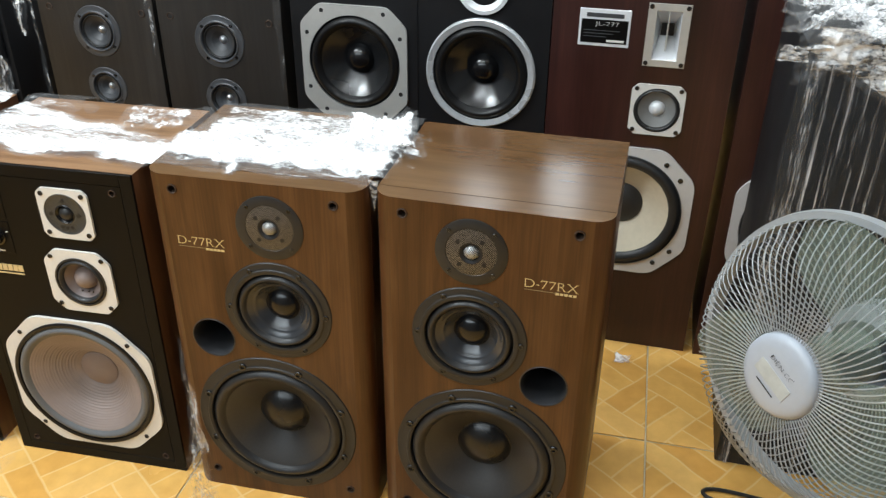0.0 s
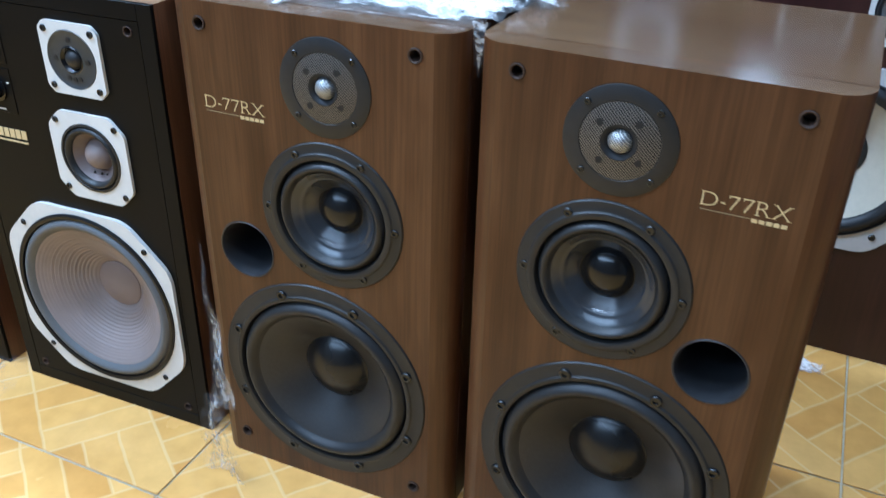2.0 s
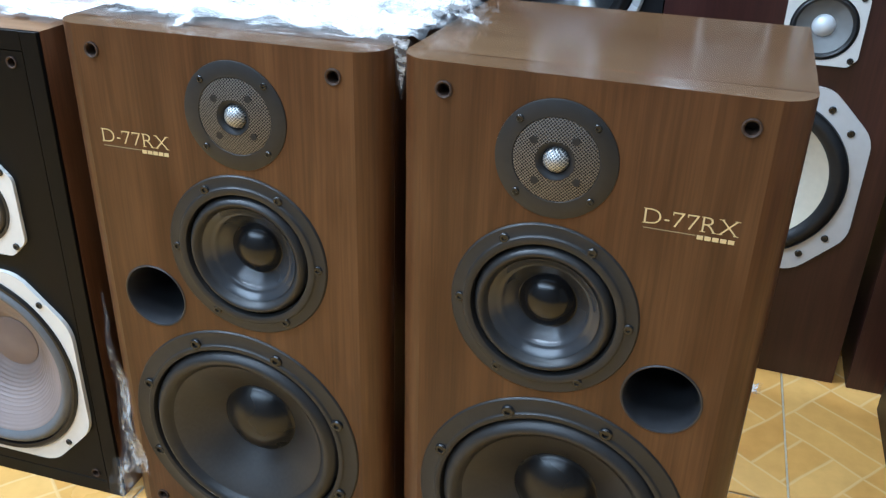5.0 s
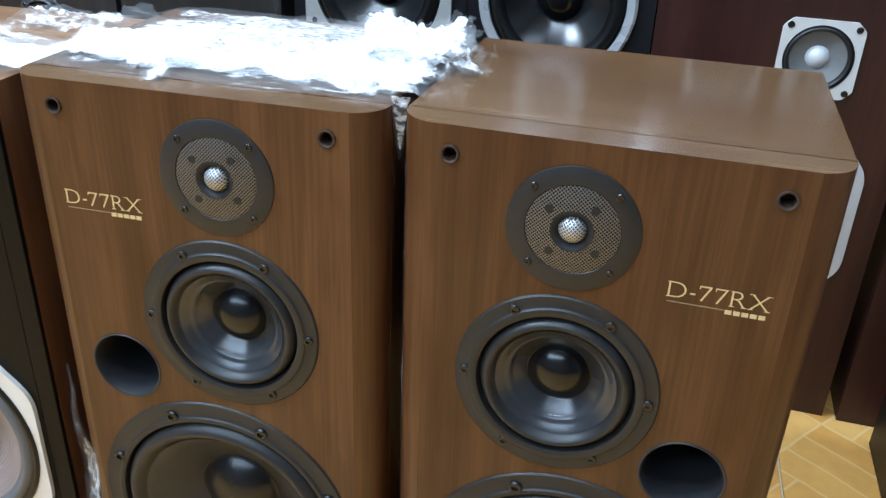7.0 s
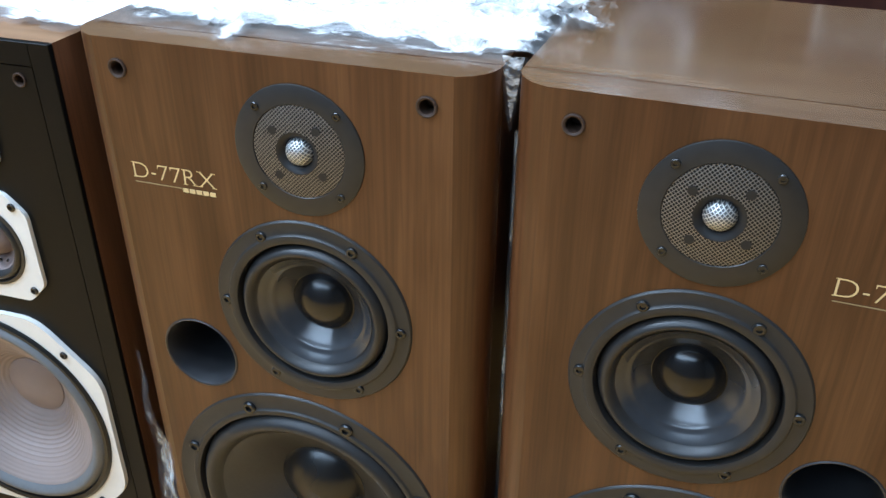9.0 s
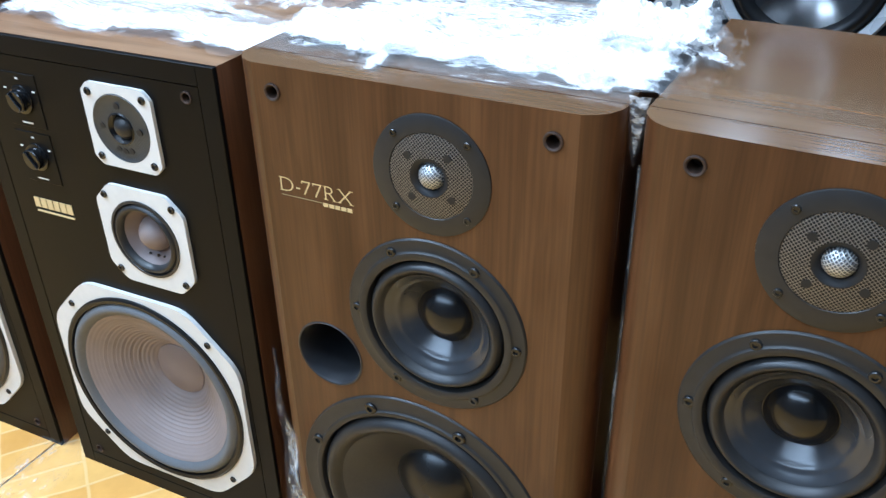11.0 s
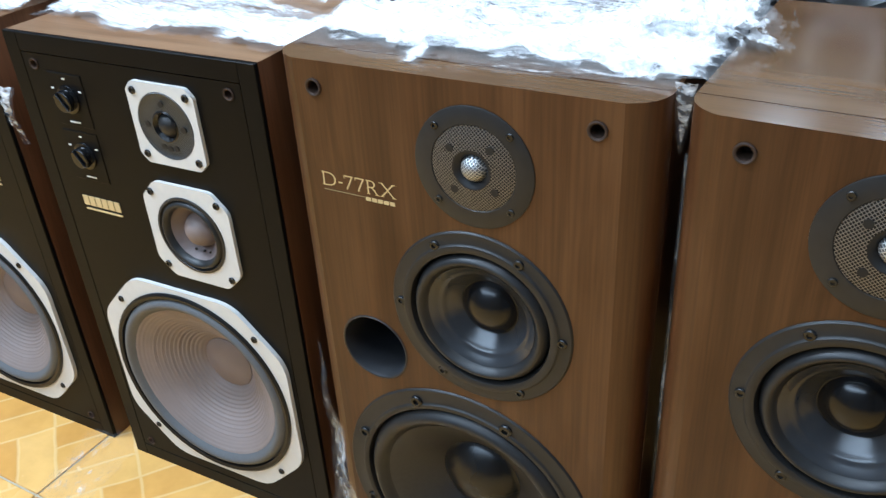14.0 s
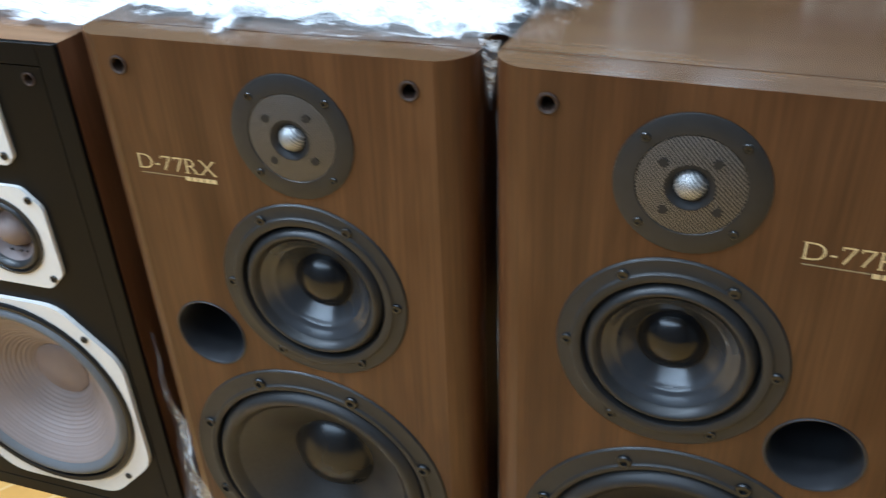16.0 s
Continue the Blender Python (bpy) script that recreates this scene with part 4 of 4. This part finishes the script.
film_sheet("plastic_film", "small crumpled clear film on a loudspeaker's top", film_light, 0.14, 0.12, 50, 40,
           lambda u, v: inset(u, v, 0.05, 0.95, 0.08, 0.95), 0.022, 14, pose(-0.645, 0.208, H2, 0, 0, 20))
film_sheet("plastic_film", "torn streaky stretch film on a black-fronted loudspeaker", film_streaky, 0.36, 0.30, 110, 90,
           lambda u, v: 2 * inset(u, v, -0.02, 1.04, 0.13 + 0.03 * math.sin(u * 11), 0.97), 0.014, 21, pose(-1.143, 0.115, H2, 0, 0, 3.5), 0.12)

film_sheet("plastic_film", "crumpled clear film bunched at a walnut loudspeaker's edge", film_crumple, 0.13, 0.17, 80, 90,
           lambda u, v: inset(u, v, 0.05, 0.95, 0.05, 0.95), 0.036, 17, pose(-0.222, 0.195, H1 + 0.004, 0, 0, 15))
film_sheet("plastic_film", "pointed torn film end over a gap", film_dense, 0.085, 0.15, 60, 90,
           lambda u, v: max(tongue(u, v, 0.10, 0.5, 0.80, 0.5), tongue(u, v, 0.62, 0.36, 0.38, 0.16)), 0.022, 19, pose(-0.176, 0.165, H1 + 0.002, 0, 0, 8), 0.06)

# film hanging between and beside the cabinets
def hanging(label, mat, x, y, z0, z1, w, seed, turn=0, bulge=0.02, taper=0.6, n=28):
    """A crumpled strip of film hanging upright, narrow at the top and fuller below."""
    d = z1 - z0
    sheet = lambda u, v: (0.5 - abs(taper) * 0.42 * (v if taper > 0 else 1 - v)) - abs(u - 0.5) - 0.04
    return film_sheet("plastic_film", label, mat, w, d, n, max(20, int(n * d / w * 0.5)), sheet, bulge, seed, Matrix.Translation((x, y, (z0 + z1) / 2)) @ pose(0, 0, 0, 90, 0, turn), ripple=(75, 9), crease=0.06)


hanging("crumpled clear film hanging between two loudspeakers", film_hang, -0.508, -0.030, 0.09, 0.35, 0.040, 31, 0, 0.018, 0.9)
hanging("gathered tail of clear film above the floor tiles", film_hang, -0.492, -0.058, 0.004, 0.150, 0.095, 33, 0, 0.036, 0.9, 40)
hanging("thin strip of film in the gap between loudspeakers", film_hang, -0.1800, 0.050, 0.02, 0.585, 0.006, 35, 0, 0.003, 0.0, 8)
hanging("torn film end hanging from a loudspeaker top", film_light, -0.183, 0.036, 0.590, 0.648, 0.022, 37, 12, 0.012, -1.0, 40)
hanging("scrap of clear film stuck to a cabinet side", film_light, -0.955, -0.006, 0.475, 0.550, 0.030, 39, 0, 0.02, -0.7)
hanging("loose film on the edge of a charcoal loudspeaker", film_faint, -1.196, YB - 0.016, 0.48, 0.745, 0.015, 41, 0, 0.012, 0.5)
hanging("torn film ends beside a charcoal loudspeaker", film_faint, -1.215, YB - 0.03, 0.63, 0.72, 0.04, 43, 20, 0.03, -0.6, 30)
hanging("loose film between two charcoal loudspeakers", film_faint, -0.892, YB - 0.016, 0.60, 0.745, 0.024, 45, 0, 0.018, -0.9)
hanging("loose film on the edge of a charcoal loudspeaker", film_faint, -0.586, YB - 0.016, 0.55, 0.745, 0.022, 47, 0, 0.018, -0.9)
hanging("ragged clear film on dark stacked loudspeakers", film_faint, -1.30, YB - 0.05, 0.44, 0.58, 0.10, 49, 0, 0.04, 0.2, 36)
film_sheet("plastic_film", "faint wisp of clear film on the tiles between two loudspeakers", film_wisp, 0.10, 0.16, 40, 60, lambda u, v: inset(u, v, 0.06, 0.94, 0.05, 0.96), 0.012, 53, pose(-0.945, -0.085, 0.001, 0, 0, 12))
film_sheet("plastic_film", "small crumpled scrap of film on the floor tiles", film_light, 0.05, 0.04, 26, 20, lambda u, v: inset(u, v, 0.08, 0.92, 0.08, 0.92), 0.02, 51, pose(0.215, 0.560, 0.001))

# wrapping of the tall black loudspeaker
def wrap_sheet(name, w, h, seed, m, mat=film_side, amp=0.006, lo=0.0):
    bm = bmesh.new()
    layers = bm.verts.layers.float.new("layers")
    nx, nz = 90, 24
    g = []
    for i in range(nx + 1):
        col = []
        for j in range(nz + 1):
            x, z = (i / nx - 0.5) * w, j / nz * h
            k = noise.noise(Vector((x * 42 + 0.4 * math.sin(z * 5), z * 1.2, seed)))
            col.append(bm.verts.new((x, -0.002 - amp * abs(k) - 0.3 * amp * abs(noise.noise(Vector((x * 20, z * 18, seed + 4)))), z)))
        g.append(col)
        for v in col:
            v[layers] = 0.7
    for i in range(nx):
        for j in range(nz):
            bm.faces.new((g[i][j], g[i + 1][j], g[i + 1][j + 1], g[i][j + 1]))
    return part(name, bm, mat, wrapped, "streaked clear stretch film", at=m)


wrap_sheet("film_front", 0.334, 0.83, 3, pose(0, 0, 0.002))
wm = wrapped.matrix_basis
film_sheet("plastic_film", "crumpled milky film bunched over a wrapped loudspeaker's top", film_bunch, 0.40, 0.36, 120, 100,
           lambda u, v: inset(u, v, 0.02, 0.98, 0.05, 0.98), 0.045, 61, wm @ pose(0, 0.145, 0.832))
film_sheet("plastic_film", "crumpled film collar round a wrapped loudspeaker", film_bunch, 0.36, 0.12, 110, 40,
           lambda u, v: min(0.15, inset(u, v, 0.0, 1.0, 0.25 + 0.15 * math.sin(u * 11), 1.2)), 0.020, 63, wm @ pose(0, -0.012, 0.80, 90, 0, 0))
hanging("loose clear film down the edge of a wrapped loudspeaker", film_streaks, 0.425, 0.274, 0.36, 0.81, 0.05, 67, 0, 0.02, 0.3)
hanging("pointed torn end of film", film_light, 0.397, 0.291, 0.80, 0.825, 0.06, 65, 0, 0.02, 0.2)

# ---------------- fan ----------------
fan = thing("pedestal_fan", "grey pedestal fan with wire guard and translucent green blades", "fan")
FC = Vector((0.4510, -0.1282, 0.5530))
fan.matrix_basis = pose(FC.x, FC.y, 0)
head = pose(0, 0, FC.z, -9, 0, -47)
RG = 0.181
part("guard_ring", lathe([(RG + 0.006, -0.010), (RG + 0.008, 0.0), (RG + 0.006, 0.010), (RG - 0.003, 0.010), (RG - 0.004, -0.010), (RG + 0.006, -0.010)], 96), fan_grey, fan, "grey plastic rim", at=head)


def wire_bm(points, r=0.0009, sides=5):
    bm = bmesh.new()
    prev = None
    for k, p in enumerate(points):
        d = (points[min(k + 1, len(points) - 1)] - points[max(k - 1, 0)]).normalized()
        s = d.cross(Vector((0.3, 0.2, 0.93))).normalized()
        t = d.cross(s)
        ring = [bm.verts.new(p + r * (math.cos(2 * math.pi * q / sides) * s + math.sin(2 * math.pi * q / sides) * t)) for q in range(sides)]
        if prev:
            for q in range(sides):
                bm.faces.new((prev[q], prev[(q + 1) % sides], ring[(q + 1) % sides], ring[q]))
        prev = ring
    return bm


def guard_wire(bulge, swirl, inner, sign):
    pts = []
    for k in range(13):
        s = k / 12
        r = inner + (RG - inner) * s
        if s > 0.86:
            r = RG - 0.002 - 0.010 * (1 - s) * 3
        h = bulge * math.cos(math.pi / 2 * s ** 2.4)
        a = swirl * s ** 1.6
        pts.append(Vector((r * math.cos(a), sign * h, r * math.sin(a))))
    return pts


front_wire = mesh_of(wire_bm(guard_wire(0.088, 0.22, 0.052, -1)), fan_grey, "guard_wire")
rear_wire = mesh_of(wire_bm(guard_wire(0.085, -0.4, 0.060, 1)), fan_grey, "guard_wire")
NW = 96
for k in range(NW):
    shared("guard_wire", front_wire, fan, head @ pose(0, 0, 0, 0, 360 * k / NW, 0))
    shared("guard_wire", rear_wire, fan, head @ pose(0, 0, 0, 0, 360 * (k + 0.5) / NW, 0))
hub = part("hub_badge", lathe([(0.0515, 0.080), (0.0515, 0.087), (0.0500, 0.0915), (0.0470, 0.0945), (0.042, 0.0965), (0.03, 0.098), (0, 0.099)], 48), fan_white, fan, "bluish white plastic badge", at=head @ pose(0, 0, 0, 0, 22, 0))
bm, wd = text_bm("ĐIỆN CƠ", 0.0095)
part("lettering", stretch(bm, 0.040 / wd), plate_black, hub, smooth=False, at=pose(-0.020, -0.0992, 0.012))
part("sticker", box_bm(-0.026, 0.026, -0.0994, -0.0984, -0.013, 0.006, 0.0003, 1), grey_sticker, hub, "worn pale sticker", smooth=False, at=pose(0, 0, 0))
part("small_print", box_bm(-0.015, 0.015, -0.0994, -0.0986, -0.0205, -0.0192), plate_black, hub, smooth=False)
part("motor_housing", lathe([(0.045, -0.06), (0.062, -0.07), (0.066, -0.11), (0.055, -0.17), (0.03, -0.19), (0, -0.192)], 40), fan_white, fan, at=head)
part("blade_hub", lathe([(0.036, -0.055), (0.038, 0.0), (0.03, 0.018), (0, 0.022)], 32), blade_green, fan, at=head)
for k in range(3):
    bm = bmesh.new()
    rows = []
    for i in range(11):
        s = i / 10
        r = 0.030 + 0.150 * s
        half = radians(26 + 20 * math.sin(math.pi * min(1, s * 0.95)))
        lead = radians(16) * s
        row = []
        for j in range(9):
            q = j / 8 * 2 - 1
            a = lead + q * half * (1 - 0.25 * s * s)
            row.append(bm.verts.new((r * math.cos(a), 0.022 * q - 0.012, r * math.sin(a))))
        rows.append(row)
    for a, b in zip(rows, rows[1:]):
        for j in range(8):
            bm.faces.new((a[j], a[j + 1], b[j + 1], b[j]))
    bmesh.ops.solidify(bm, geom=bm.faces[:], thickness=0.002)
    part("blade", bm, blade_green, fan, at=head @ pose(0, 0, 0, 0, 120 * k + 35, 0))
back = head @ Vector((0, 0.13, 0))
part("pole", lathe([(0.015, 0), (0.015, 0.50)], 20), fan_white, fan, at=pose(back.x, back.y, 0.03, 90, 0, 0))
part("base", lathe([(0.17, 0), (0.17, 0.012), (0.155, 0.026), (0.05, 0.038), (0.026, 0.06), (0.02, 0.07), (0, 0.07)], 48), fan_white, fan, at=pose(back.x, back.y, 0, 90, 0, 0))

cable = [Vector((back.x + FC.x, back.y + FC.y + 0.16, 0.006)), Vector((0.47, 0.16, 0.005)), Vector((0.395, 0.180, 0.005)), Vector((0.42, 0.203, 0.005)), Vector((0.62, 0.195, 0.005)), Vector((0.95, 0.24, 0.005)), Vector((1.5, 0.35, 0.005))]
pts = []
for k in range(len(cable) - 1):
    p0, p1, p2, p3 = cable[max(k - 1, 0)], cable[k], cable[k + 1], cable[min(k + 2, len(cable) - 1)]
    for q in range(8):
        u = q / 8
        pts.append(0.5 * ((2 * p1) + (p2 - p0) * u + (2 * p0 - 5 * p1 + 4 * p2 - p3) * u * u + (3 * p1 - p0 - 3 * p2 + p3) * u ** 3))
tagged(part("power_cable", wire_bm(pts, 0.0038, 8), plate_black, label="dark grey power cable lying on the tiles"), category="cable")

# ---------------- floor tiles ----------------
TS, TJ = 0.4225, 0.003
tile_bm = box_bm(-TS / 2 + TJ / 2, TS / 2 - TJ / 2, -TS / 2 + TJ / 2, TS / 2 - TJ / 2, -0.0028, 0.0, 0.0012, 1)
tile_mesh = mesh_of(tile_bm, tile_glaze, "floor_tile")
turn = Matrix.Translation((-0.552, -0.140, 0)) @ pose(0, 0, 0, 0, 0, 1.8)
for i in range(-9, 9):
    for j in range(-7, 12):
        c = turn @ Vector(((i + 0.5) * TS, (j + 0.5) * TS, 0))
        if x0 + 0.06 < c.x < x1 - 0.06 and y0 + 0.06 < c.y < y1 - 0.06:
            shared("floor_tile", tile_mesh, floor_ob, Matrix.Translation(c) @ pose(0, 0, 0, 0, 0, 1.8 + 90 * ((i * 7 + j * 3) % 4)))
